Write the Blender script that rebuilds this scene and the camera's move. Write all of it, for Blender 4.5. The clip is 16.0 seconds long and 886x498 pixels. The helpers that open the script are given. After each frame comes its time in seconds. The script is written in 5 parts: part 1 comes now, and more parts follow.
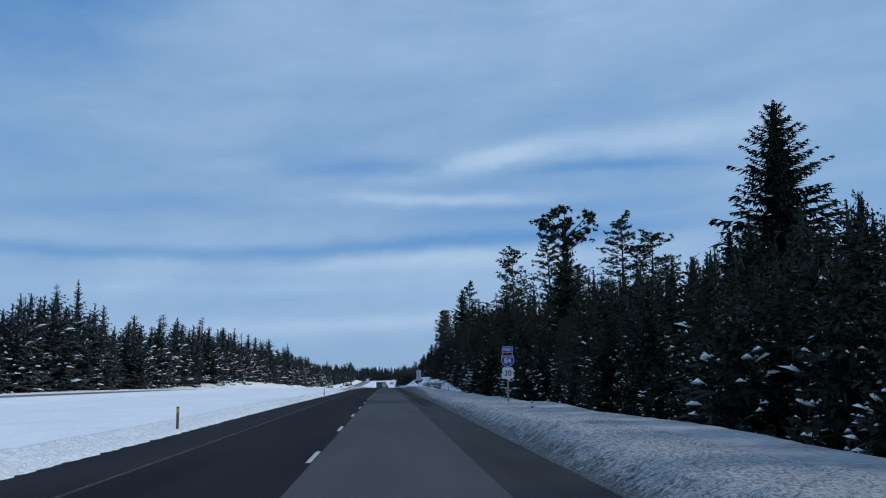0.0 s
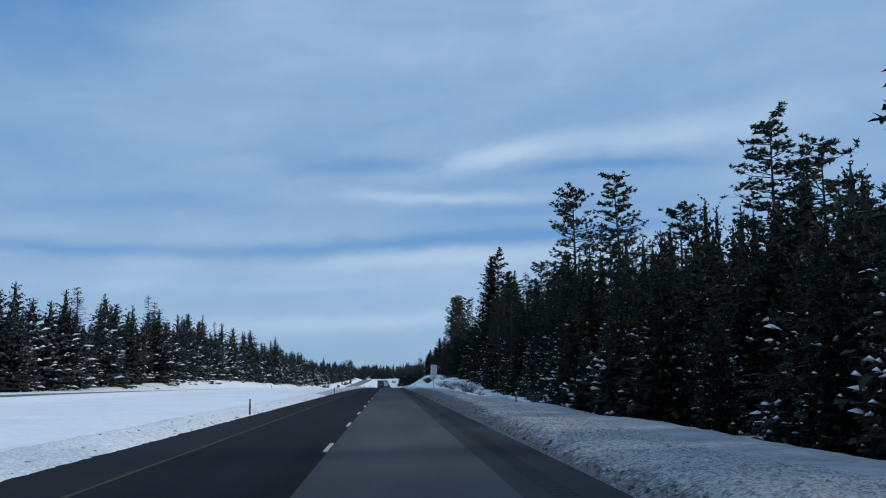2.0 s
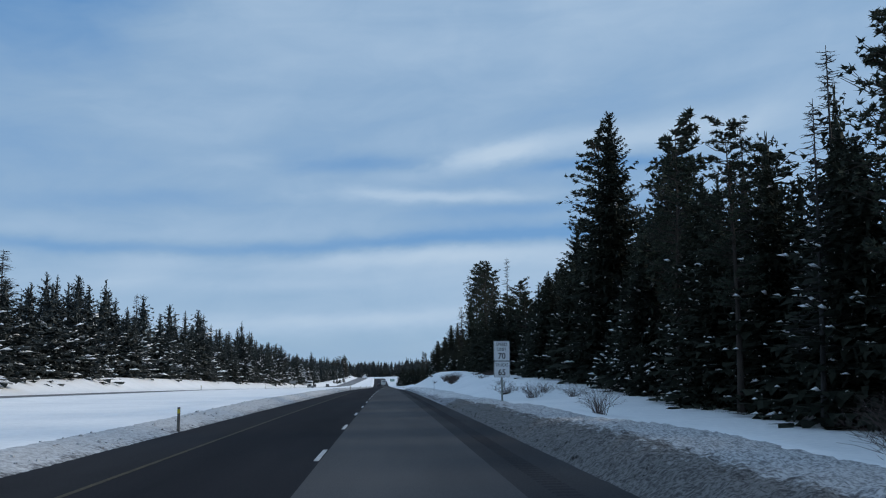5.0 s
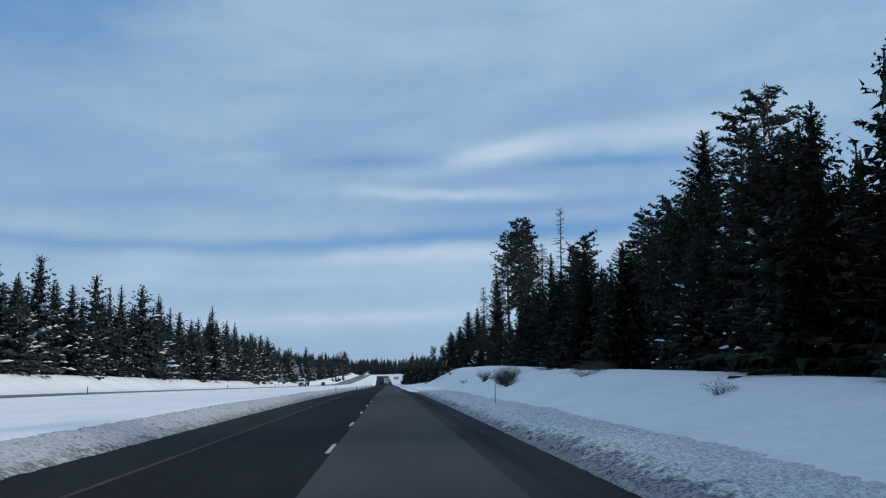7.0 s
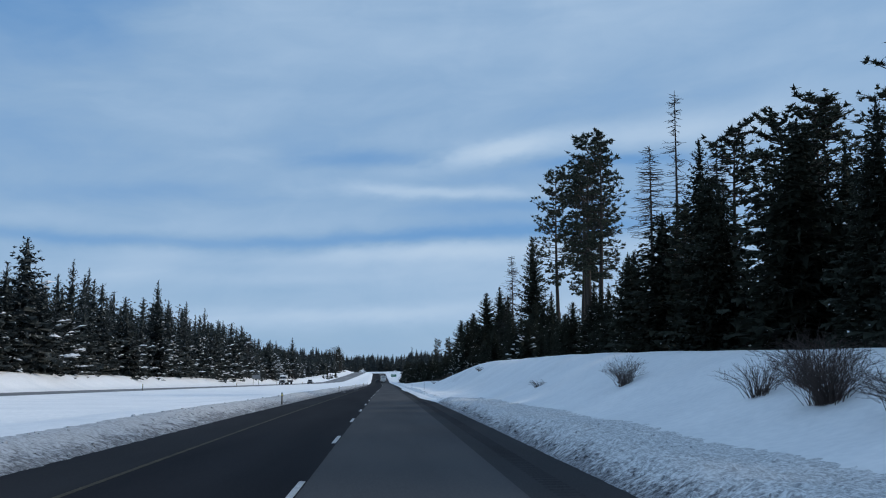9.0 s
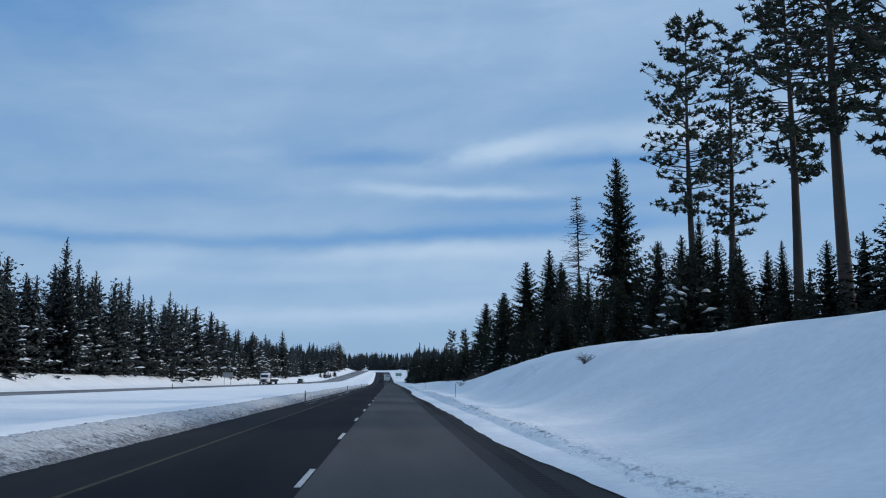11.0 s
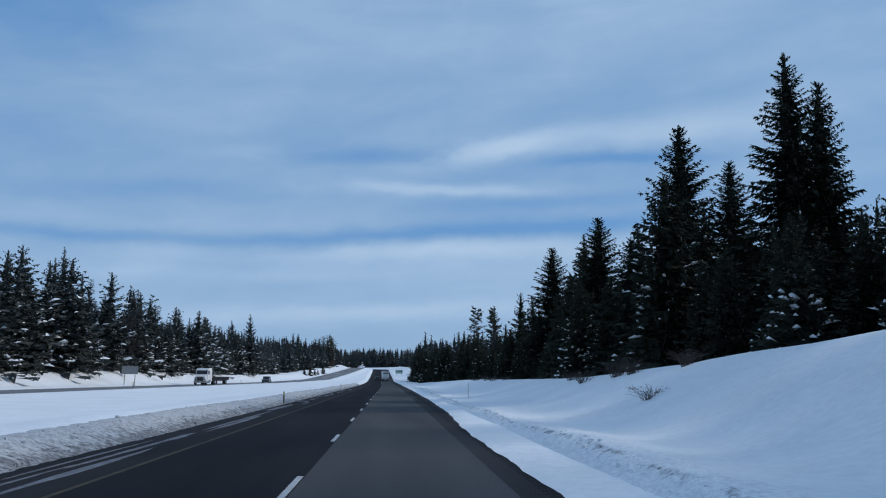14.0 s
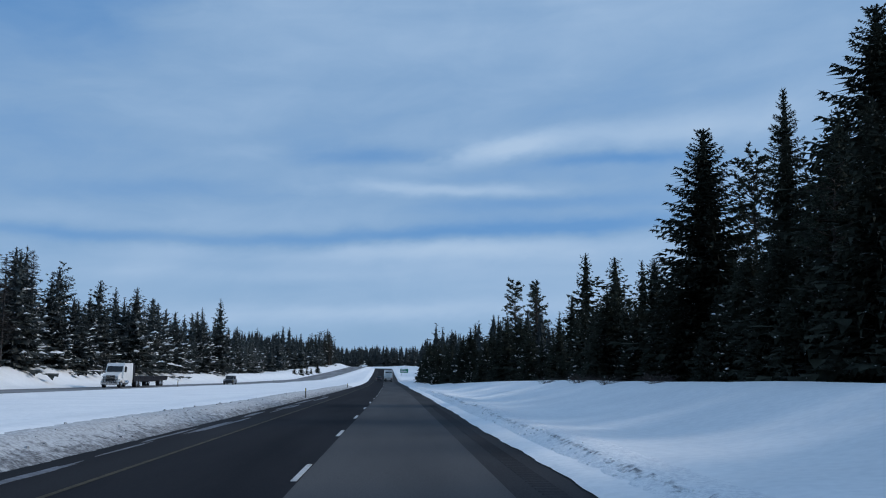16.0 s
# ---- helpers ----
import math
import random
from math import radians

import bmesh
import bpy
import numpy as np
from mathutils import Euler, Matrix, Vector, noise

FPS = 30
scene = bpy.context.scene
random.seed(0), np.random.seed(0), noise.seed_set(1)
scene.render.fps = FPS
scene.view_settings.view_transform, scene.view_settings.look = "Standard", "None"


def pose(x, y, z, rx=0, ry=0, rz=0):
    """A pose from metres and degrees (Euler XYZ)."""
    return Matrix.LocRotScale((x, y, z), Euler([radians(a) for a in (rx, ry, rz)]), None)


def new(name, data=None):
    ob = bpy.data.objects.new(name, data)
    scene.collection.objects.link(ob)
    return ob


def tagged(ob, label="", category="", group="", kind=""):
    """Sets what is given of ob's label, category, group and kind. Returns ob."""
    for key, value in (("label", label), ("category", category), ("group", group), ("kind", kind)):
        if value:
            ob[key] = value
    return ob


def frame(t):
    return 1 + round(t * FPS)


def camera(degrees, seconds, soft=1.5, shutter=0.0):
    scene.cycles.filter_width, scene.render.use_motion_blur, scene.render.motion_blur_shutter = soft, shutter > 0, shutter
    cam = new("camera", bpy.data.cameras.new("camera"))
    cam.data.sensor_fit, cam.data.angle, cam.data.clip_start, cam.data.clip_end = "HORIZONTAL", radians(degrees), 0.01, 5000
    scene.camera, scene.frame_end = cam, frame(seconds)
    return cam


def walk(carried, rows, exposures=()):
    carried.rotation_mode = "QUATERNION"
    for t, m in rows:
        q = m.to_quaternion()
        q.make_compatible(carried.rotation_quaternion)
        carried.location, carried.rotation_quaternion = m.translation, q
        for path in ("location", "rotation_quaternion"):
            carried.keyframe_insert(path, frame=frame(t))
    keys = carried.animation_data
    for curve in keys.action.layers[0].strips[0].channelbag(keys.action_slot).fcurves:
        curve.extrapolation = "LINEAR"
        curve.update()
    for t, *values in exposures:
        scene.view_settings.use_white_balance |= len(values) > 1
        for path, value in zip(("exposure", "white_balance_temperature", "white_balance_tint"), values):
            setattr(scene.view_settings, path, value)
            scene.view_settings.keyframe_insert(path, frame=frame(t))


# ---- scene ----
# camera: a car's dash-high eye, driving in the right-hand lane
cam = camera(52.2, 16.0, soft=1.1)
# seconds, place, pitch + 90, lean, turn
PATH = [
    (0, 0.000, 0.00, 1.980, 98.50, 0.59, -3.50),
    (0.5, -0.024, 14.77, 2.045, 98.48, 0.55, -3.34),
    (1, -0.059, 29.29, 2.138, 98.52, 0.50, -3.37),
    (1.5, -0.096, 43.70, 2.239, 98.44, 0.49, -3.47),
    (2, -0.127, 58.15, 2.325, 98.40, 0.52, -3.40),
    (2.5, -0.151, 72.80, 2.390, 98.37, 0.54, -3.54),
    (3, -0.171, 87.58, 2.445, 98.29, 0.48, -3.44),
    (3.5, -0.187, 102.31, 2.497, 98.34, 0.43, -3.36),
    (4, -0.198, 117.04, 2.551, 98.36, 0.34, -3.60),
    (6.5, -0.210, 190.65, 2.814, 98.14, 0.35, -3.35),
    (7, -0.233, 205.34, 2.835, 98.15, 0.17, -3.33),
    (7.5, -0.256, 219.92, 2.847, 98.15, -0.05, -3.38),
    (8, -0.272, 234.38, 2.854, 98.12, -0.16, -3.32),
    (8.5, -0.282, 248.79, 2.858, 97.97, -0.22, -3.32),
    (9, -0.289, 263.22, 2.859, 98.02, -0.22, -3.53),
    (11.5, -0.151, 336.27, 2.638, 97.94, -0.48, -3.17),
    (12, -0.119, 350.73, 2.566, 97.71, -0.50, -3.12),
    (12.5, -0.111, 365.20, 2.495, 97.89, -0.62, -3.34),
    (13, -0.118, 379.69, 2.421, 97.87, -0.61, -3.22),
    (13.5, -0.125, 394.16, 2.346, 97.93, -0.61, -3.21),
    (14, -0.121, 408.67, 2.272, 97.87, -0.48, -3.31),
    (14.5, -0.096, 423.25, 2.192, 97.89, -0.42, -3.41),
    (15, -0.061, 437.92, 2.108, 97.83, -0.46, -3.19),
    (15.5, -0.025, 452.65, 2.032, 97.92, -0.51, -3.12),
    (16, -0.000, 467.31, 1.980, 97.87, -0.57, -3.05),
]
walk(cam, [(t, pose(x, y, z, rx, ry, rz)) for t, x, y, z, rx, ry, rz in PATH],
     [(0, -0.10, 6350, 10), (1.5, -0.06, 6450, 10), (3.5, 0, 6950, 10), (7, 0, 7050, 10), (9, 0, 6850, 10), (12.5, -0.06, 6550, 10), (16, -0.13, 6450, 10)])

# ---- light ----
SUN_EL, SUN_AZ = 31.0, 82.0          # the sun stands to the right of the road, low
sun_data = bpy.data.lights.new("sun", "SUN")
sun_data.energy, sun_data.angle, sun_data.color = 1.85, radians(12.0), (1.0, 0.94, 0.86)
sun = new("sun", sun_data)
ce = math.cos(radians(SUN_EL))
sun_dir = Vector((math.sin(radians(SUN_AZ)) * ce, math.cos(radians(SUN_AZ)) * ce, math.sin(radians(SUN_EL))))
sun.matrix_world = Matrix.Translation((60, 200, 80)) @ sun_dir.to_track_quat("Z", "Y").to_matrix().to_4x4()


def nodes_of(tree):
    def add(kind, **kw):
        nd = tree.nodes.new(kind)
        for k, v in kw.items():
            if k in nd.inputs:
                nd.inputs[k].default_value = v
        return nd
    return add


def make_world():
    w = bpy.data.worlds.new("sky")
    scene.world = w
    w.use_nodes = True
    tr = w.node_tree
    tr.nodes.clear()
    add, link = nodes_of(tr), tr.links.new

    def mth(op, a, b=None, clamp=False):
        nd = tr.nodes.new("ShaderNodeMath")
        nd.operation, nd.use_clamp = op, clamp
        for i, v in enumerate((a, b)):
            if v is None:
                continue
            if isinstance(v, (int, float)):
                nd.inputs[i].default_value = v
            else:
                link(v, nd.inputs[i])
        return nd.outputs[0]

    sky = tr.nodes.new("ShaderNodeTexSky")
    sky.sky_type, sky.sun_disc = "NISHITA", False
    sky.sun_elevation, sky.sun_rotation = radians(SUN_EL), radians(SUN_AZ)
    sky.altitude, sky.air_density, sky.dust_density, sky.ozone_density = 1200, 1.0, 0.6, 1.6
    co = tr.nodes.new("ShaderNodeTexCoord")
    sep = tr.nodes.new("ShaderNodeSeparateXYZ")
    link(co.outputs["Generated"], sep.inputs[0])
    x, y, z = sep.outputs
    az = mth("ARCTAN2", x, y)
    el = mth("ARCSINE", z)
    # layer cloud in long streaks that lean slightly up to the right
    lean = mth("SUBTRACT", el, mth("MULTIPLY", az, 0.07))

    def streaks(fx, fy, scale, detail, rough, off, twist):
        comb = tr.nodes.new("ShaderNodeCombineXYZ")
        link(mth("MULTIPLY", az, fx), comb.inputs[0])
        link(mth("MULTIPLY", lean, fy), comb.inputs[1])
        comb.inputs[2].default_value = off
        nd = tr.nodes.new("ShaderNodeTexNoise")
        nd.inputs["Scale"].default_value, nd.inputs["Detail"].default_value, nd.inputs["Roughness"].default_value, nd.inputs["Distortion"].default_value = scale, detail, rough, twist
        link(comb.outputs[0], nd.inputs[0])
        return nd.outputs["Fac"]
    broad = streaks(2.0, 5.0, 1.0, 3, 0.5, 2.4, 0.3)
    thin = streaks(3.0, 16.0, 1.0, 4, 0.55, 8.1, 0.4)
    wisp = streaks(11.0, 26.0, 1.0, 5, 0.6, 4.7, 0.6)
    mix = mth("ADD", mth("ADD", mth("MULTIPLY", broad, 0.36), mth("MULTIPLY", thin, 0.13)), mth("ADD", mth("MULTIPLY", wisp, 0.09), 0.205))
    # the banks' own ragged edges
    az_w = mth("ADD", az, mth("MULTIPLY", mth("SUBTRACT", streaks(7.0, 16.0, 1.0, 4, 0.6, 1.3, 0.0), 0.5), 0.16))
    el_w = mth("ADD", el, mth("MULTIPLY", mth("SUBTRACT", streaks(6.0, 14.0, 1.0, 5, 0.6, 6.9, 0.0), 0.5), 0.030))

    def bump_at(a0, e0, wa, we, slope):
        """A soft oblong at a bearing and height, for one bank or gap of cloud."""
        da = mth("DIVIDE", mth("SUBTRACT", az_w, a0), wa)
        de = mth("DIVIDE", mth("SUBTRACT", mth("SUBTRACT", el_w, mth("MULTIPLY", mth("SUBTRACT", az_w, a0), slope)), e0), we)
        r = mth("ADD", mth("MULTIPLY", da, da), mth("MULTIPLY", de, de))
        return mth("POWER", 2.718, mth("MULTIPLY", r, -1.0))

    def total(rows):
        out = None
        for a0, e0, wa, we, slope, much in rows:
            v = mth("MULTIPLY", bump_at(a0, e0, wa, we, slope), much)
            out = v if out is None else mth("ADD", out, v)
        return out
    # bearing, height, half width, half depth, slope, strength
    gaps = total(((-0.03, 0.151, 0.26, 0.009, 0.052, 0.17), (0.22, 0.166, 0.12, 0.009, 0.05, 0.13), (0.25, 0.233, 0.10, 0.007, 0.0, 0.15), (-0.02, 0.240, 0.11, 0.011, 0.0, 0.12),
                  (-0.36, 0.141, 0.13, 0.007, 0.0, 0.12), (-0.28, 0.190, 0.16, 0.013, 0.05, 0.08), (-0.42, 0.42, 0.13, 0.08, 0.0, 0.22), (0.20, 0.190, 0.14, 0.010, 0.03, 0.08), (-0.36, 0.27, 0.26, 0.14, 0.0, 0.06), (0.02, 0.020, 0.5, 0.030, 0.0, 0.06)))
    banks = total(((0.12, 0.246, 0.080, 0.012, 0.18, 0.19), (0.31, 0.262, 0.14, 0.018, 0.06, 0.15), (0.055, 0.2035, 0.12, 0.008, 0.0, 0.16), (-0.15, 0.239, 0.07, 0.010, 0.05, 0.09),
                   (0.06, 0.134, 0.18, 0.011, 0.05, 0.13), (-0.02, 0.067, 0.24, 0.011, 0.04, 0.13), (-0.10, 0.105, 0.26, 0.009, 0.04, 0.05), (-0.25, 0.27, 0.2, 0.03, 0.0, 0.05), (0.02, 0.36, 0.34, 0.06, 0.0, 0.05), (0.04, 0.10, 0.5, 0.06, 0.0, 0.05)))
    mask = mth("SUBTRACT", mth("ADD", mix, banks), gaps)
    ramp = tr.nodes.new("ShaderNodeMapRange")
    ramp.inputs["From Min"].default_value, ramp.inputs["From Max"].default_value = 0.30, 0.58
    ramp.inputs["To Min"].default_value, ramp.inputs["To Max"].default_value = 0.70, 0.98
    link(mask, ramp.inputs[0])
    clear = tr.nodes.new("ShaderNodeBackground")
    clear.inputs[1].default_value = 0.10
    link(sky.outputs[0], clear.inputs[0])
    cloud = tr.nodes.new("ShaderNodeBackground")
    col = tr.nodes.new("ShaderNodeValToRGB")
    cr = col.color_ramp
    cr.elements[0].position, cr.elements[0].color = 0.30, (0.105, 0.315, 0.69, 1)
    cr.elements[1].position, cr.elements[1].color = 0.66, (0.45, 0.61, 0.82, 1)
    mid = cr.elements.new(0.47)
    mid.color = (0.265, 0.445, 0.705, 1)
    link(mask, col.inputs[0])
    link(col.outputs[0], cloud.inputs[0])
    cloud.inputs[1].default_value = 1.0
    ms = tr.nodes.new("ShaderNodeMixShader")
    link(ramp.outputs[0], ms.inputs[0])
    link(clear.outputs[0], ms.inputs[1])
    link(cloud.outputs[0], ms.inputs[2])
    out = tr.nodes.new("ShaderNodeOutputWorld")
    link(ms.outputs[0], out.inputs[0])


make_world()


# ---- materials ----
def material(name, low, high, scale=3.0, rough=0.7, metal=0.0, bump=0.0, bump_scale=None, fine=None, fine_mix=0.35, island=0.0, stretch=(1, 1, 1), gloss=0.5, flecks=None):
    """Two colours mixed by a coarse and a fine noise at real size, with relief."""
    m = bpy.data.materials.new(name)
    m.use_nodes = True
    tr = m.node_tree
    bsdf = tr.nodes["Principled BSDF"]
    bsdf.inputs["Roughness"].default_value, bsdf.inputs["Metallic"].default_value = rough, metal
    bsdf.inputs["Specular IOR Level"].default_value = gloss
    link = tr.links.new
    co = tr.nodes.new("ShaderNodeTexCoord")
    mp = tr.nodes.new("ShaderNodeMapping")
    mp.inputs["Scale"].default_value = stretch
    link(co.outputs["Object"], mp.inputs[0])
    def nz(sc, det):
        nd = tr.nodes.new("ShaderNodeTexNoise")
        nd.inputs["Scale"].default_value, nd.inputs["Detail"].default_value = sc, det
        link(mp.outputs[0], nd.inputs[0])
        return nd.outputs["Fac"]
    a, b = nz(scale, 3), nz(fine or scale * 9, 2)
    mx = tr.nodes.new("ShaderNodeMix")
    mx.inputs[0].default_value = fine_mix
    link(a, mx.inputs[2]), link(b, mx.inputs[3])
    fac = mx.outputs[0]
    if island:
        g = tr.nodes.new("ShaderNodeNewGeometry")
        o = tr.nodes.new("ShaderNodeObjectInfo")
        m2 = tr.nodes.new("ShaderNodeMath")
        m2.operation = "MULTIPLY_ADD"
        link(g.outputs["Random Per Island"], m2.inputs[0])
        m2.inputs[1].default_value = island
        link(fac, m2.inputs[2])
        m3 = tr.nodes.new("ShaderNodeMath")
        m3.operation = "MULTIPLY_ADD"
        link(o.outputs["Random"], m3.inputs[0])
        m3.inputs[1].default_value = island * 0.6
        link(m2.outputs[0], m3.inputs[2])
        m4 = tr.nodes.new("ShaderNodeMath")
        m4.operation = "SUBTRACT"
        link(m3.outputs[0], m4.inputs[0])
        m4.inputs[1].default_value = island * 0.8
        fac = m4.outputs[0]
    rp = tr.nodes.new("ShaderNodeValToRGB")
    rp.color_ramp.elements[0].position, rp.color_ramp.elements[1].position = 0.32, 0.68
    rp.color_ramp.elements[0].color, rp.color_ramp.elements[1].color = (*low, 1), (*high, 1)
    link(fac, rp.inputs[0])
    colour = rp.outputs[0]
    if flecks:
        scale_f, level = flecks
        th = tr.nodes.new("ShaderNodeMapRange")
        th.inputs["From Min"].default_value, th.inputs["From Max"].default_value = level, level + 0.05
        link(nz(scale_f, 2), th.inputs[0])
        fm = tr.nodes.new("ShaderNodeMix")
        fm.data_type = "RGBA"
        link(th.outputs[0], fm.inputs[0])
        link(colour, fm.inputs[6])
        fm.inputs[7].default_value = (0.80, 0.83, 0.88, 1)
        colour = fm.outputs[2]
    link(colour, bsdf.inputs["Base Color"])
    if bump:
        bp = tr.nodes.new("ShaderNodeBump")
        bp.inputs["Strength"].default_value, bp.inputs["Distance"].default_value = 0.6, bump
        link(nz(bump_scale or scale * 6, 4), bp.inputs["Height"])
        link(bp.outputs[0], bsdf.inputs["Normal"])
    return m


M_SNOW = material("snow", (0.73, 0.76, 0.80), (0.89, 0.905, 0.93), 0.25, 0.75, bump=0.10, bump_scale=1.7, fine=4.0, fine_mix=0.45)
# Greyer than the open snow, with coarse and fine mottling.
M_BANK = material("grey_snow", (0.19, 0.19, 0.20), (0.44, 0.45, 0.48), 0.7, 0.85, bump=0.05, bump_scale=4.0, fine=6.0, fine_mix=0.5)
M_STREAK = material("dirty_thin_snow", (0.025, 0.025, 0.030), (0.17, 0.18, 0.215), 1.1, 0.7, fine=7.0, fine_mix=0.5)
M_LANE = material("worn_grey_asphalt", (0.058, 0.060, 0.066), (0.092, 0.094, 0.100), 0.5, 0.95, bump=0.004, bump_scale=60, fine=45, stretch=(1, 0.12, 1), gloss=0.05)
M_DARK = material("dark_asphalt", (0.013, 0.014, 0.018), (0.026, 0.027, 0.032), 0.6, 0.95, bump=0.004, bump_scale=60, fine=50, stretch=(1, 0.1, 1), gloss=0.04)
M_SHOULDER = material("shoulder_asphalt", (0.028, 0.029, 0.033), (0.056, 0.058, 0.064), 0.5, 0.95, bump=0.005, bump_scale=50, fine=40, stretch=(1, 0.15, 1), gloss=0.05)
M_SHOULDER_LEFT = material("inner_shoulder_asphalt", (0.016, 0.017, 0.020), (0.033, 0.034, 0.039), 0.5, 0.95, bump=0.005, bump_scale=50, fine=40, stretch=(1, 0.15, 1), gloss=0.05)
# Lighter than the near lanes, mottled in long streaks.
M_OPP = material("pale_asphalt", (0.10, 0.105, 0.115), (0.26, 0.27, 0.29), 0.35, 0.8, fine=3, stretch=(1, 0.1, 1), gloss=0.2)
M_WHITE_LINE = material("white_road_paint", (0.26, 0.27, 0.28), (0.62, 0.62, 0.63), 2.0, 0.6, fine=30, fine_mix=0.5)
M_YELLOW_LINE = material("yellow_road_paint", (0.024, 0.023, 0.021), (0.095, 0.080, 0.052), 1.2, 0.8, fine=14, fine_mix=0.55, gloss=0.1)
M_BARK = material("bark", (0.026, 0.020, 0.017), (0.062, 0.047, 0.038), 2.5, 0.9, bump=0.03, bump_scale=9, stretch=(1, 1, 0.25))
M_DEAD = material("grey_dead_wood", (0.018, 0.017, 0.017), (0.046, 0.042, 0.041), 3.0, 0.9, bump=0.01)
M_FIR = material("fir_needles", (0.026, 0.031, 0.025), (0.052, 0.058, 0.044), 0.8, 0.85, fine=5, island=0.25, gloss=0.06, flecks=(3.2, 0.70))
M_FIR_DUSTED = material("snow_dusted_needles", (0.036, 0.045, 0.044), (0.085, 0.095, 0.093), 0.8, 0.85, fine=5, island=0.3, gloss=0.08, flecks=(2.6, 0.66))
# Distance haze is mixed into this colour: paler and bluer than near needles.
M_FIR_HAZE = material("haze_paled_needles", (0.040, 0.048, 0.050), (0.075, 0.085, 0.086), 0.5, 0.9, fine=3, island=0.3, gloss=0.05)
M_PINE = material("pine_needles", (0.026, 0.034, 0.026), (0.058, 0.066, 0.046), 0.8, 0.8, fine=5, island=0.35, gloss=0.12)
M_TWIG = material("shrub_twigs", (0.035, 0.026, 0.024), (0.095, 0.066, 0.058), 4.0, 0.85)
M_GALV = material("galvanised_steel", (0.30, 0.31, 0.32), (0.45, 0.46, 0.47), 3.0, 0.45, 0.7)
M_POST = material("weathered_post", (0.16, 0.17, 0.15), (0.30, 0.31, 0.28), 3.0, 0.8, bump=0.004)
M_SIGN_WHITE = material("white_sign_sheet", (0.68, 0.69, 0.70), (0.78, 0.78, 0.78), 1.5, 0.4)
M_YELLOW_SHEET = material("yellow_reflector", (0.55, 0.42, 0.02), (0.70, 0.55, 0.04), 4.0, 0.4)
M_SIGN_BLACK = material("black_sign_ink", (0.012, 0.012, 0.013), (0.022, 0.022, 0.024), 4.0, 0.5)
M_SIGN_BLUE = material("blue_sign_sheet", (0.015, 0.055, 0.30), (0.025, 0.080, 0.38), 1.5, 0.4)
M_SIGN_RED = material("red_sign_sheet", (0.36, 0.025, 0.030), (0.48, 0.035, 0.040), 1.5, 0.4)
M_SIGN_GREEN = material("green_sign_sheet", (0.010, 0.16, 0.09), (0.016, 0.22, 0.12), 1.5, 0.4)
M_DELIN = material("brown_delineator", (0.10, 0.085, 0.075), (0.17, 0.15, 0.13), 4.0, 0.6)
M_WHITE_PAINT = material("white_vehicle_paint", (0.66, 0.67, 0.68), (0.80, 0.80, 0.80), 1.2, 0.35)
M_DARK_PAINT = material("dark_vehicle_paint", (0.016, 0.018, 0.022), (0.035, 0.037, 0.042), 1.5, 0.3)
M_DECK = material("dark_flatbed", (0.008, 0.009, 0.014), (0.020, 0.021, 0.028), 1.5, 0.8, gloss=0.2)
M_RUBBER = material("tyre_rubber", (0.012, 0.012, 0.012), (0.028, 0.028, 0.028), 6.0, 0.85)
M_GLASS = material("tinted_glass", (0.010, 0.012, 0.015), (0.018, 0.020, 0.024), 1.0, 0.06)
M_CHROME = material("chrome", (0.45, 0.46, 0.47), (0.62, 0.63, 0.64), 3.0, 0.2, 1.0)
M_RED_LAMP = material("red_lamp", (0.30, 0.010, 0.010), (0.42, 0.016, 0.014), 4.0, 0.25)



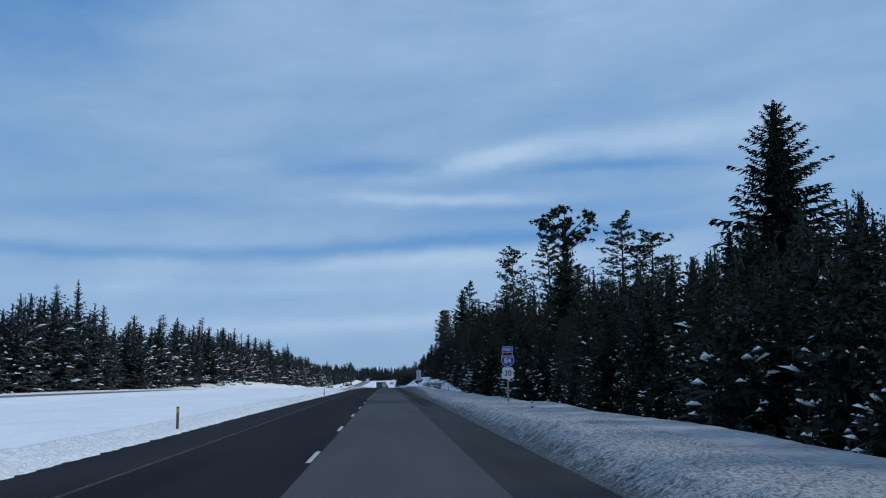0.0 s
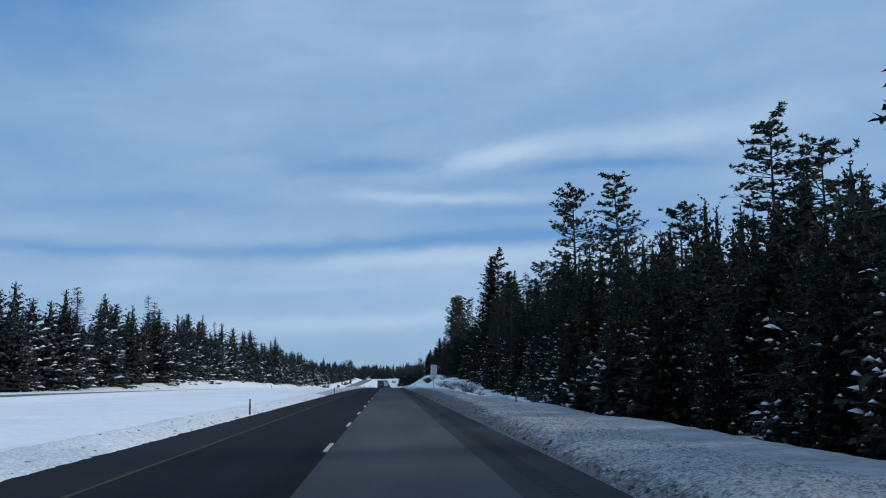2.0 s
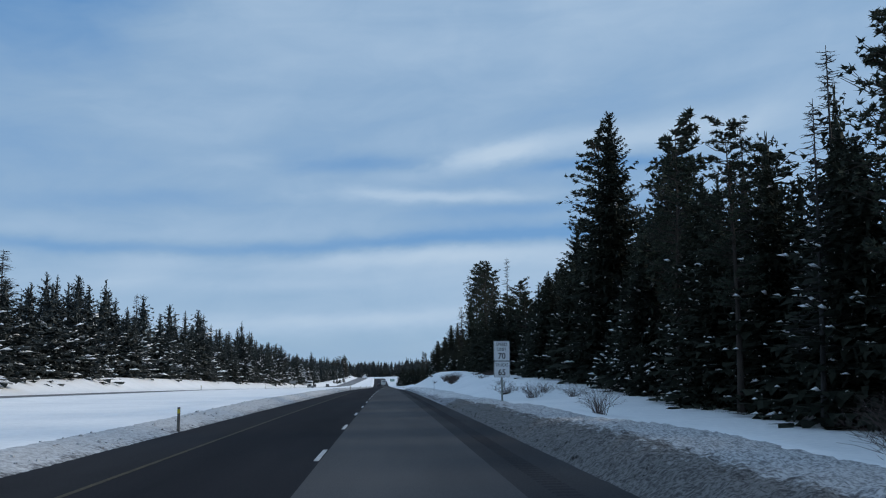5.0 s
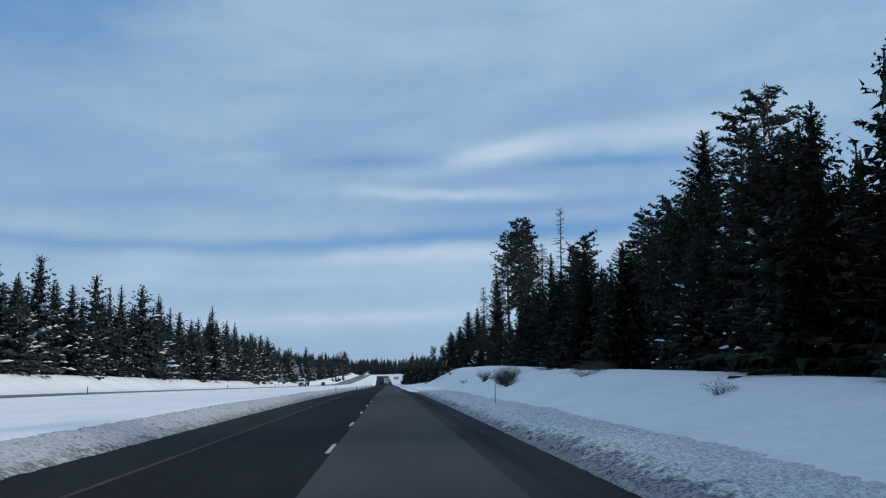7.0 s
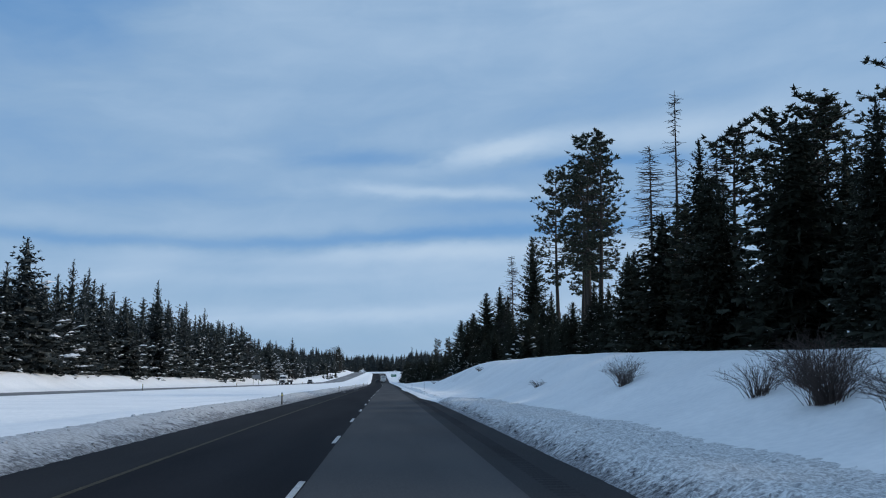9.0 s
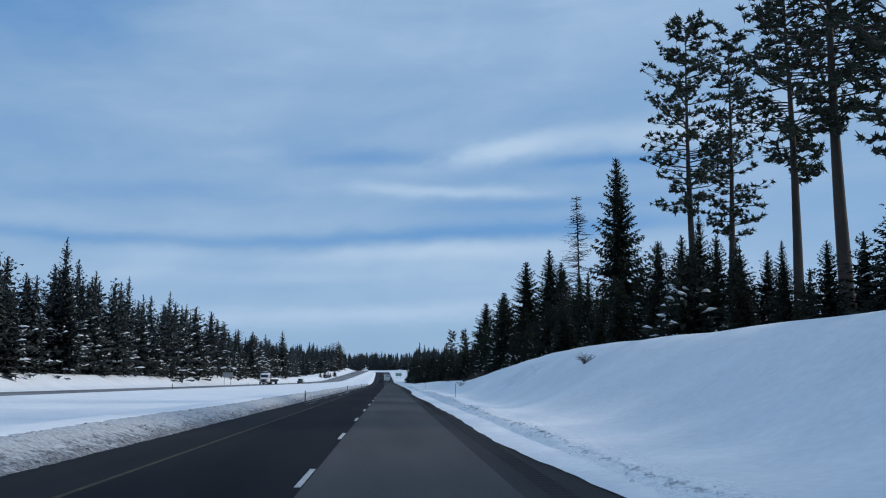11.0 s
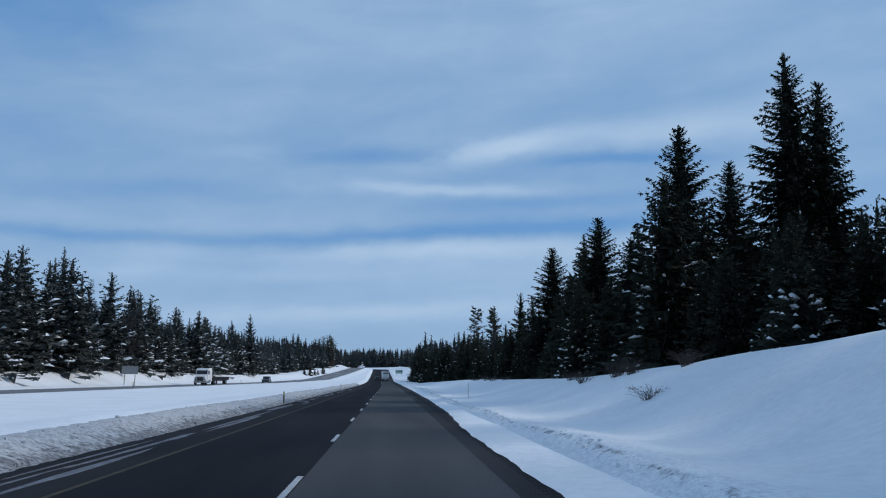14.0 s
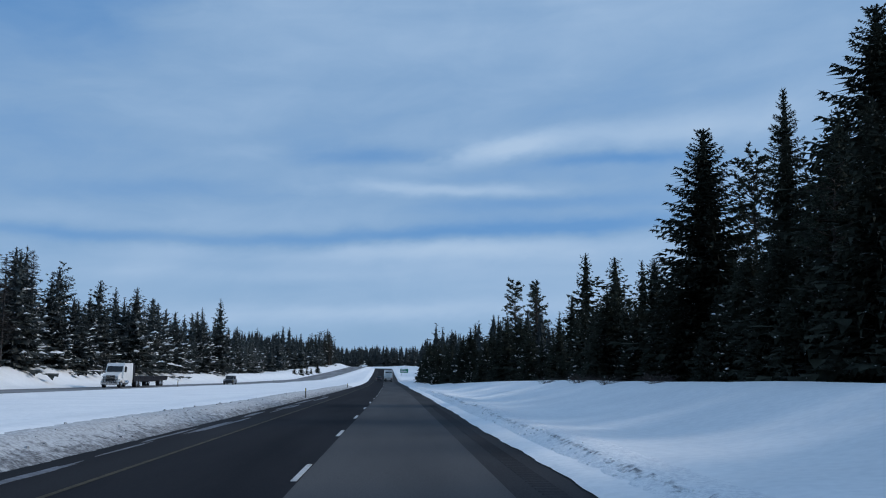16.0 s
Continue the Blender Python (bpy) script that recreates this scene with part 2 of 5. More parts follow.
def berm_material(name, edge, soft, dirty, pale, line=False, grain=1.0, relief=0.14, later=None):
    """Plowed snow: gritty beside the asphalt, paler farther off; some tones also hold shade. Edge: along, across,
    along, across.
    """
    m = bpy.data.materials.new(name)
    m.use_nodes = True
    tr = m.node_tree
    link = tr.links.new
    bsdf = tr.nodes["Principled BSDF"]
    bsdf.inputs["Roughness"].default_value, bsdf.inputs["Specular IOR Level"].default_value = 0.8, 0.3
    co = tr.nodes.new("ShaderNodeTexCoord")
    sep = tr.nodes.new("ShaderNodeSeparateXYZ")
    link(co.outputs["Object"], sep.inputs[0])

    def op(kind, a, b=0.0, c=0.0):
        nd = tr.nodes.new("ShaderNodeMath")
        nd.operation = kind
        for i, v in enumerate((a, b, c)):
            if isinstance(v, (int, float)):
                nd.inputs[i].default_value = v
            else:
                link(v, nd.inputs[i])
        return nd.outputs[0]

    def nz(scale, detail, rough=0.6):
        nd = tr.nodes.new("ShaderNodeTexNoise")
        nd.inputs["Scale"].default_value, nd.inputs["Detail"].default_value, nd.inputs["Roughness"].default_value = scale, detail, rough
        link(co.outputs["Object"], nd.inputs[0])
        return nd.outputs["Fac"]

    def ramp(fac, lo, hi, a=0.42, b=0.57):
        rp = tr.nodes.new("ShaderNodeValToRGB")
        rp.color_ramp.elements[0].position, rp.color_ramp.elements[1].position = a, b
        rp.color_ramp.elements[0].color, rp.color_ramp.elements[1].color = (*lo, 1), (*hi, 1)
        link(fac, rp.inputs[0])
        return rp.outputs[0]
    mr = tr.nodes.new("ShaderNodeMapRange")
    for k, v in zip(("From Min", "To Min", "From Max", "To Max"), edge):
        mr.inputs[k].default_value = v
    link(sep.outputs[1], mr.inputs[0])
    across = op("ABSOLUTE", sep.outputs[0])
    d = op("SUBTRACT", across, mr.outputs[0])
    if line:
        d = op("SUBTRACT", op("ABSOLUTE", d), 0.06)
    coarse, fine, grit = nz(1.3, 3), nz(4.5 * grain, 4, 0.7), nz(11.0 * grain, 3)
    f = op("MULTIPLY_ADD", d, 1.0 / soft, op("MULTIPLY_ADD", coarse, 2.6, op("MULTIPLY_ADD", fine, 3.2, -2.5 if line else -2.9)))
    mask = tr.nodes.new("ShaderNodeMapRange")
    mask.inputs["From Min"].default_value, mask.inputs["From Max"].default_value = -0.45, 0.45
    link(f, mask.inputs[0])
    speck = op("MULTIPLY_ADD", grit, 0.6, op("MULTIPLY", fine, 0.4))
    mx = tr.nodes.new("ShaderNodeMix")
    mx.data_type = "RGBA"
    link(mask.outputs[0], mx.inputs[0])
    link(ramp(speck, *dirty), mx.inputs[6])
    tone = ramp(speck, *pale)
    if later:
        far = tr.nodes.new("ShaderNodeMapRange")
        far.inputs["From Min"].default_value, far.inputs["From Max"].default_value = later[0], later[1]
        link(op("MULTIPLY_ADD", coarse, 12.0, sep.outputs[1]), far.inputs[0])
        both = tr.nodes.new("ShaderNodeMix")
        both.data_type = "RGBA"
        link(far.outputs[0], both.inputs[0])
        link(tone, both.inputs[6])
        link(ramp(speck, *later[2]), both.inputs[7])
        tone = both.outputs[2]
    link(tone, mx.inputs[7])
    link(mx.outputs[2], bsdf.inputs["Base Color"])
    bp = tr.nodes.new("ShaderNodeBump")
    bp.inputs["Strength"].default_value, bp.inputs["Distance"].default_value = 1.0, relief
    link(speck, bp.inputs["Height"])
    link(bp.outputs[0], bsdf.inputs["Normal"])
    return m


# Right-hand banks: real grit, plus paler tones lowered to hold the trees' shade.
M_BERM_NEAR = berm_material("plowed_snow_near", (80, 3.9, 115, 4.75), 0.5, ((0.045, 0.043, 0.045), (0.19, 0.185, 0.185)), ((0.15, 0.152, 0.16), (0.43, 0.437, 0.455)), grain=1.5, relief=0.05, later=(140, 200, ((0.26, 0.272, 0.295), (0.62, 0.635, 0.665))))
M_BERM_MID = berm_material("plowed_snow_middle", (205, 4.6, 240, 3.85), 0.5, ((0.08, 0.08, 0.09), (0.38, 0.39, 0.42)), ((0.38, 0.395, 0.42), (0.78, 0.80, 0.83)), grain=1.4, relief=0.05)
# The bluish dark line paints the shade in pits between the chunks.
M_RIDGE = berm_material("plowed_ridge", (340, 4.2, 560, 4.15), 0.20, ((0.15, 0.16, 0.18), (0.52, 0.545, 0.59)), ((0.70, 0.73, 0.78), (0.88, 0.90, 0.93)), True, relief=0.06)
M_EDGE_LEFT = berm_material("crumbled_snow_edge", (20, 6.75, 150, 7.0), 0.3, ((0.25, 0.25, 0.26), (0.60, 0.62, 0.64)), ((0.60, 0.62, 0.64), (0.84, 0.86, 0.88)), relief=0.09)
# Grit lies by the asphalt; the grey above it also holds painted shade.
M_BERM_FAR_SIDE = berm_material("plowed_snow_median", (180, 7.2, 300, 7.6), 0.7, ((0.08, 0.08, 0.088), (0.28, 0.288, 0.305)), ((0.32, 0.33, 0.35), (0.52, 0.54, 0.57)), relief=0.03)


# ---- mesh tools ----
def mesh_of(name, verts, faces, smooth=False):
    me = bpy.data.meshes.new(name)
    me.from_pydata([tuple(v) for v in verts], [], [tuple(f) for f in faces])
    if smooth:
        me.shade_smooth()
    me.update()
    return me


def part(name, me, mat, parent=None, label=""):
    if not me.materials:
        me.materials.append(mat)
    ob = new(name, me)
    ob.parent = parent
    if label:
        tagged(ob, label=label)
    if name in ("snow_load", "twigwork", "branchwork", "crown"):
        tagged(ob, kind="stuff")
    return ob


class Build:
    """Collects faces of one mesh."""
    def __init__(self):
        self.v, self.f = [], []

    def add(self, vs, fs):
        n = len(self.v)
        self.v += [tuple(v) for v in vs]
        self.f += [tuple(i + n for i in f) for f in fs]
        return self

    def box(self, c, s, bevel=0.0, m=None):
        """A box with chamfered upright and level edges."""
        bm = bmesh.new()
        bmesh.ops.create_cube(bm, size=1.0)
        for v in bm.verts:
            v.co = Vector((v.co.x * s[0], v.co.y * s[1], v.co.z * s[2]))
        if bevel:
            bmesh.ops.bevel(bm, geom=bm.edges[:], offset=bevel, segments=1, affect="EDGES", profile=0.7)
        bm.verts.index_update()
        vs = [(m @ v.co if m else v.co) + Vector(c) for v in bm.verts]
        self.add(vs, [[v.index for v in f.verts] for f in bm.faces])
        bm.free()
        return self

    def tube(self, a, b, ra, rb, n=6, caps=True):
        a, b = Vector(a), Vector(b)
        d = (b - a).normalized()
        u = d.orthogonal().normalized()
        w = d.cross(u)
        ring = lambda p, r: [p + (u * math.cos(2 * math.pi * i / n) + w * math.sin(2 * math.pi * i / n)) * r for i in range(n)]
        fs = [(i, (i + 1) % n, n + (i + 1) % n, n + i) for i in range(n)]
        if caps:
            fs += [tuple(range(n))[::-1], tuple(range(n, 2 * n))]
        return self.add(ring(a, ra) + ring(b, rb), fs)

    def prism(self, outline, y0, y1):
        """An outline in x, z pushed out along y."""
        n = len(outline)
        vs = [(x, y0, z) for x, z in outline] + [(x, y1, z) for x, z in outline]
        fs = [tuple(range(n)), tuple(range(2 * n - 1, n - 1, -1))] + [(i, n + i, n + (i + 1) % n, (i + 1) % n) for i in range(n)]
        return self.add(vs, fs)

    def side(self, outline, x0, x1):
        """An outline in y, z pushed out along x."""
        n = len(outline)
        vs = [(x0, y, z) for y, z in outline] + [(x1, y, z) for y, z in outline]
        fs = [tuple(range(n)), tuple(range(2 * n - 1, n - 1, -1))] + [(i, n + i, n + (i + 1) % n, (i + 1) % n) for i in range(n)]
        return self.add(vs, fs)

    def mesh(self, name, smooth=False):
        me = mesh_of(name, self.v, self.f, smooth)
        bm = bmesh.new()
        bm.from_mesh(me)
        bmesh.ops.recalc_face_normals(bm, faces=bm.faces[:])
        bm.to_mesh(me)
        bm.free()
        return me


def thing(name, at, turn=0.0, label="", category="", group="", kind=""):
    ob = new(name)
    ob.matrix_basis = pose(*at, 0, 0, turn)
    return tagged(ob, label, category, group, kind)


# ---- the lie of the land ----
# height of the road along its length, and how far it bends aside
ROAD_Y = [-300, 0, 29, 58, 88, 117, 150, 190, 220, 263, 300, 336, 365, 408, 438, 467, 540, 620, 700, 790, 880, 960, 1050, 1090, 1130, 1200, 1270, 1500, 4000]
ROAD_Z = [-1.3, 0.23, 0.38, 0.57, 0.69, 0.80, 0.94, 1.06, 1.09, 1.10, 1.04, 0.88, 0.74, 0.52, 0.36, 0.21, -0.15, -0.55, -0.9, -0.95, 0.8, 2.6, 4.9, 5.3, 5.2, 5.0, 6.2, 14.0, 50.0]
BEND_Y = [-300, 560, 660, 790, 880, 960, 1050, 1100, 1150, 1200, 1250, 1350, 1500]
BEND_X = [0, 0, -0.6, -2.1, -3.0, -3.9, -5.0, -8.0, -18.0, -42.0, -80.0, -160.0, -260.0]
# snow heights over the road: crest beside the right-hand trees, hill beside the left-hand trees
RIGHT_Y = [-300, 0, 100, 160, 190, 215, 232, 250, 280, 315, 330, 375, 395, 407, 437, 460, 475, 500, 550, 620, 700, 900, 1100, 4000]
RIGHT_H = [0.0, -0.2, -0.3, -0.4, 0.2, 1.1, 1.7, 2.1, 2.5, 3.3, 3.7, 4.2, 4.4, 4.1, 3.2, 2.3, 1.9, 1.7, 1.7, 1.2, 0.6, 1.0, 2.0, 2.0]
LEFT_Y = [-300, 0, 200, 250, 313, 356, 400, 460, 530, 575, 654, 750, 900, 1100, 4000]
LEFT_H = [0.6, 0.6, 0.7, 1.8, 2.8, 2.9, 2.7, 2.5, 2.3, 3.1, 2.4, 2.4, 2.8, 3.0, 3.0]
OPP_Y = [-300, 150, 260, 600, 700, 800, 900, 1000, 1100, 1250, 4000]
OPP_U = [-36.5, -36.5, -36.5, -36.5, -33.5, -28.0, -24.0, -20.0, -16.5, -14.5, -14.0]
OPP_H = [0.5, 0.5, 0.2, 0.15, 0.2, 0.5, 0.8, 1.0, 1.0, 1.0, 1.0]

zz = np.arange(-300, 4001, 5.0)


def smooth_line(ys, vs):
    """A line through the given heights, rounded off, as a function."""
    raw = np.interp(zz, ys, vs)
    k = np.hanning(11)
    raw = np.convolve(np.pad(raw, 5, mode="edge"), k / k.sum(), mode="valid")
    return lambda y: np.interp(y, zz, raw)


road_z, bend, right_h, left_h = smooth_line(ROAD_Y, ROAD_Z), smooth_line(BEND_Y, BEND_X), smooth_line(RIGHT_Y, RIGHT_H), smooth_line(LEFT_Y, LEFT_H)
opp_u, opp_h = smooth_line(OPP_Y, OPP_U), smooth_line(OPP_Y, OPP_H)


def step(a, b, x):
    t = np.clip((x - a) / (b - a), 0, 1)
    return t * t * (3 - 2 * t)


def waves(x, y):
    """Wind-rounded unevenness of the snow."""
    return 0.5 * np.sin(x * 0.31 + 1.7 * np.sin(y * 0.043)) * np.sin(y * 0.071 + 0.8) + 0.3 * np.sin(x * 0.83 + y * 0.19 + 2.0) * np.sin(y * 0.23 - x * 0.11) + 0.2 * np.sin(y * 0.57 + x * 0.9)


SNOW_R, SNOW_L = 3.45, -7.1


def ground(x, y):
    x, y = np.asarray(x, float), np.asarray(y, float)
    u = x - bend(y)
    base = road_z(y)
    h = np.full(np.broadcast(x, y).shape, -0.06)
    # right of the road
    H = right_h(y)
    berm = 0.34 + 0.10 * np.sin(y * 0.05) + 0.06 * np.sin(y * 0.31)
    low = np.minimum(H, 0.30 + 0 * y)
    near = step(210, 250, y)
    ditch = berm * (1 - near) + (0.32 + 0.05 * np.sin(y * 0.11)) * near
    r = berm * step(SNOW_R - 0.15, SNOW_R + 1.1, u)
    wide = 8.2 - 2.5 * near - 0.8 * step(110, 150, y) * (1 - near)
    r = r + (low - berm) * step(wide, wide + 2.5, u) * (1 - near)
    r = r + (ditch - berm) * step(SNOW_R + 1.2, SNOW_R + 2.6, u) * near
    r = r + (H - low) * step(6.2, 14.2, u) * (1 - near) + (H - ditch) * step(6.0, 14.4, u) * near
    r = r + step(5.2, 8, u) * 0.12 * waves(x, y) * (0.5 + 0.8 * near) * (1 - 0.4 * step(12, 15, u))
    r = r - 0.015 * np.clip(u - 15, 0, 25)
    h = np.where(u > SNOW_R - 0.15, -0.06 + (r + 0.06) * step(SNOW_R - 0.15, SNOW_R + 0.3, u), h)
    # left of the road: bank, wide median, the other carriageway, hill with the trees
    bank = 0.20 + 0.26 * step(150, 230, y) + 0.03 * np.sin(y * 0.13)
    ou, oh = opp_u(y), opp_h(y)
    w = -u
    l = bank * step(-SNOW_L - 0.15, -SNOW_L + 1.9, w)
    flat = -0.02 + oh * 0.5 + 0.05 * waves(x * 0.5, y * 0.5)
    l = l + (flat - bank) * step(9.4, 14, w)
    wo = w + ou                                        # distance past the other carriageway's middle
    l = l + (oh + 0.12 - flat) * step(-9.5, -6.0, wo)
    l = l + (oh - 0.18 - (oh + 0.12)) * (step(-5.4, -5.0, wo) - step(5.0, 5.6, wo))
    l = l + (left_h(y) - oh - 0.12) * step(6.0, 13.0, wo)
    l = l + step(6, 12, wo) * 0.12 * waves(x, y)
    h = np.where(u < SNOW_L + 0.15, -0.06 + (l + 0.06) * step(-SNOW_L - 0.15, -SNOW_L + 0.3, w), h)
    # far off the land rises into wooded ridges
    far = step(70, 700, np.abs(u)) * 9.0
    return base + h + far


def ground_at(x, y):
    return float(ground(x, y))


def sheet(name, xs, ys, zfun, mat, label, kind="structure", smooth=True, follow=True):
    """A sheet over a grid of lateral and lengthwise places, following the road's bend."""
    X, Y = np.meshgrid(xs, ys)
    if follow:
        X = X + bend(Y)
    Z = zfun(X, Y)
    n, m = X.shape
    idx = np.arange(n * m).reshape(n, m)
    quads = np.stack([idx[:-1, :-1], idx[:-1, 1:], idx[1:, 1:], idx[1:, :-1]], -1).reshape(-1, 4)
    me = bpy.data.meshes.new(name)
    me.from_pydata(np.stack([X, Y, Z], -1).reshape(-1, 3).tolist(), [], quads.tolist())
    if smooth:
        me.shade_smooth()
    me.materials.append(mat)
    return tagged(new(name, me), label, name.split("_")[-1], kind=kind)


def spread(*runs):
    return np.concatenate([np.arange(a, b, s) for a, b, s in runs])


xs = spread((-3000, -700, 330), (-700, -100, 60), (-100, -48, 4), (-48, -30, 0.7), (-30, -13, 1.6), (-13, -6.4, 0.33), (-6.4, 2.8, 1.3), (2.8, 16, 0.35), (16, 30, 1.4), (30, 100, 7), (100, 700, 60), (700, 3300, 330))
ys = spread((-300, -20, 14), (-20, 640, 2.0), (640, 1300, 6), (1300, 4001, 100))
ground_ob = sheet("ground", xs, ys, ground, M_SNOW, "deep wind-smoothed snow over the roadside and median")

# the roadway: strips side by side
ry = spread((-250, 700, 3.0), (700, 1500, 8.0))


def strip(name, a, b, mat, label, n=3, dz=0.0, category=""):
    ob = sheet(name, np.linspace(a, b, n), ry, lambda X, Y: road_z(Y) + dz, mat, label)
    return tagged(ob, category=category or "road")


right_lane = strip("road_right_lane", -1.62, 1.87, M_LANE, "worn light grey asphalt driving lane, dry", 6)
left_lane = strip("road_left_lane", -5.2, -1.62, M_DARK, "newer dark asphalt passing lane, dry", 6)
shoulder = strip("road_shoulder_right", 1.87, 4.0, M_SHOULDER, "dark asphalt shoulder with rumble strip beside snow", 5)
shoulder_left = strip("road_shoulder_left", -7.8, -5.2, M_SHOULDER_LEFT, "dark asphalt inner shoulder beside a snowbank", 5)
sheet("road_edge_line", np.array([-5.16, -5.04]), ry, lambda X, Y: road_z(Y) + 0.006, M_YELLOW_LINE, "faded yellow edge line on asphalt")


def opp_strip(name, a, b, mat, label, dz=0.0):
    n = 4
    base = np.linspace(a, b, n)
    Y = np.repeat(ry[:, None], n, 1)
    X = bend(Y) + opp_u(Y) + base[None, :]
    Z = road_z(Y) + opp_h(Y) + dz
    idx = np.arange(X.size).reshape(X.shape)
    quads = np.stack([idx[:-1, :-1], idx[:-1, 1:], idx[1:, 1:], idx[1:, :-1]], -1).reshape(-1, 4)
    me = bpy.data.meshes.new(name)
    me.from_pydata(np.stack([X, Y, Z], -1).reshape(-1, 3).tolist(), [], quads.tolist())
    me.materials.append(mat)
    return tagged(new(name, me), label, "road", kind="structure")


opp_strip("road_opposite", -5.1, 5.1, M_OPP, "two-lane asphalt carriageway across the snowy median")


# ---- trees ----
def kite(p, d, side, up, length, width, droop):
    """A folded spray of needles: two triangles along d."""
    t = p + d * length - up * droop * length
    q = p + d * length * 0.45
    return [p, q + side * width - up * droop * 0.6 * length, t, q - side * width - up * droop * 0.6 * length], [(0, 1, 2), (0, 2, 3)]


UP = Vector((0, 0, 1))


def fir_crown(rng, H, R, levels, arms, twigs, bare=0.06, shape=0.85, ragged=1.0, core=0.40):
    """Whorls of flat serrated fronds that sag and turn up at the tips; also gives places where snow can lie."""
    b, spots = Build(), []
    V, F = b.v, b.f

    def tri(p, q, r):
        n = len(V)
        V.extend((tuple(p), tuple(q), tuple(r)))
        F.append((n, n + 1, n + 2))
    gap = H * (1 - bare) / levels
    for i in range(levels):
        f = (i + rng.random() * 0.5) / levels
        z = H * (bare + (1 - bare) * f ** 0.95)
        r = (R * (1 - f) ** shape) * (1 + ragged * rng.uniform(-0.20, 0.10)) + 0.10
        k = max(6 if twigs > 2 else 4, int(arms * (1 - 0.35 * f)))
        a0 = rng.uniform(0, 6.28)
        for j in range(k):
            a = a0 + 6.283 * j / k + rng.uniform(-0.3, 0.3)
            L = r * (1 + ragged * rng.uniform(-0.28, 0.16))
            d = Vector((math.cos(a), math.sin(a), 0))
            side = Vector((-d.y, d.x, 0))
            fall, lift = rng.uniform(0.20, 0.50) * (1 - f) - 0.55 * f, rng.uniform(0.06, 0.24)
            z0 = Vector((0, 0, z + rng.uniform(-0.6, 0.6) * gap))
            at = lambda g, z0=z0, d=d, L=L, fall=fall, lift=lift: z0 + d * L * g - UP * L * (fall * g - lift * g * g)
            w = 0.56 * L / twigs
            for s in range(twigs):
                g = (s + 0.5 + rng.uniform(-0.3, 0.3)) / twigs
                p = at(g)
                tl = (0.42 * L * (1 - 0.72 * g) + 0.05 + 0.12 * (1 - f)) * rng.uniform(0.75, 1.25)
                for sg in (-1, 1):
                    e = d * rng.uniform(0.45, 0.85) + side * sg * rng.uniform(0.55, 0.95) + UP * rng.uniform(-0.50, 0.10)
                    tri(p - d * w - UP * rng.uniform(0, 0.10), p + d * w, p + e * tl)
                v = (d + side * rng.uniform(-1.2, 1.2)) * w * 0.6
                q = p + side * rng.uniform(-0.5, 0.5) * tl
                tri(q - v, q + v, q - UP * (tl * rng.uniform(0.35, 0.75) + 0.08) + d * tl * 0.25)
            t = at(0.86)
            tri(t + side * 0.07, t - side * 0.07 - UP * 0.05, at(1.04) + UP * 0.05)
            spots.append((at(0.45), d, L, f, at))
        # the close inner twigs round the stem
        for j in range(5):
            a = a0 + 1.257 * j
            c1, c2 = Vector((math.cos(a), math.sin(a), 0)), Vector((math.cos(a + 1.4), math.sin(a + 1.4), 0))
            base = Vector((0, 0, z))
            tri(base + UP * gap * 0.5, base + c1 * r * core - UP * gap * rng.uniform(0.4, 1.1), base + c2 * r * core - UP * gap * rng.uniform(0.4, 1.1))
    for j in range(4):
        a = 6.28 * j / 4
        b.add(*kite(Vector((0, 0, H * 0.95)), Vector((0.10 * math.cos(a), 0.10 * math.sin(a), 1)).normalized(), Vector((-math.sin(a), math.cos(a), 0)), UP, H * 0.05 + 0.15, 0.05, 0))
    return b, spots


def trunk_build(rng, H, r, bend_by=0.0, n=7, top=0.94):
    """A tapered stem of one skin, flared at the foot."""
    b, k = Build(), 7
    vs, fs = [], []
    for i in range(k + 1):
        f = i / k
        rr = r * (1 - f * 0.92) * (1.35 if i == 0 else 1)
        for j in range(n):
            a = 6.2832 * j / n
            vs.append((bend_by * math.sin(f * 2.2) + rr * math.cos(a), bend_by * 0.6 * math.sin(f * 3.1) + rr * math.sin(a), H * top * f - 0.4 * (1 - f)))
        if i:
            fs += [((i - 1) * n + j, (i - 1) * n + (j + 1) % n, i * n + (j + 1) % n, i * n + j) for j in range(n)]
    fs.append(tuple(range(k * n, k * n + n)))
    return b.add(vs, fs)


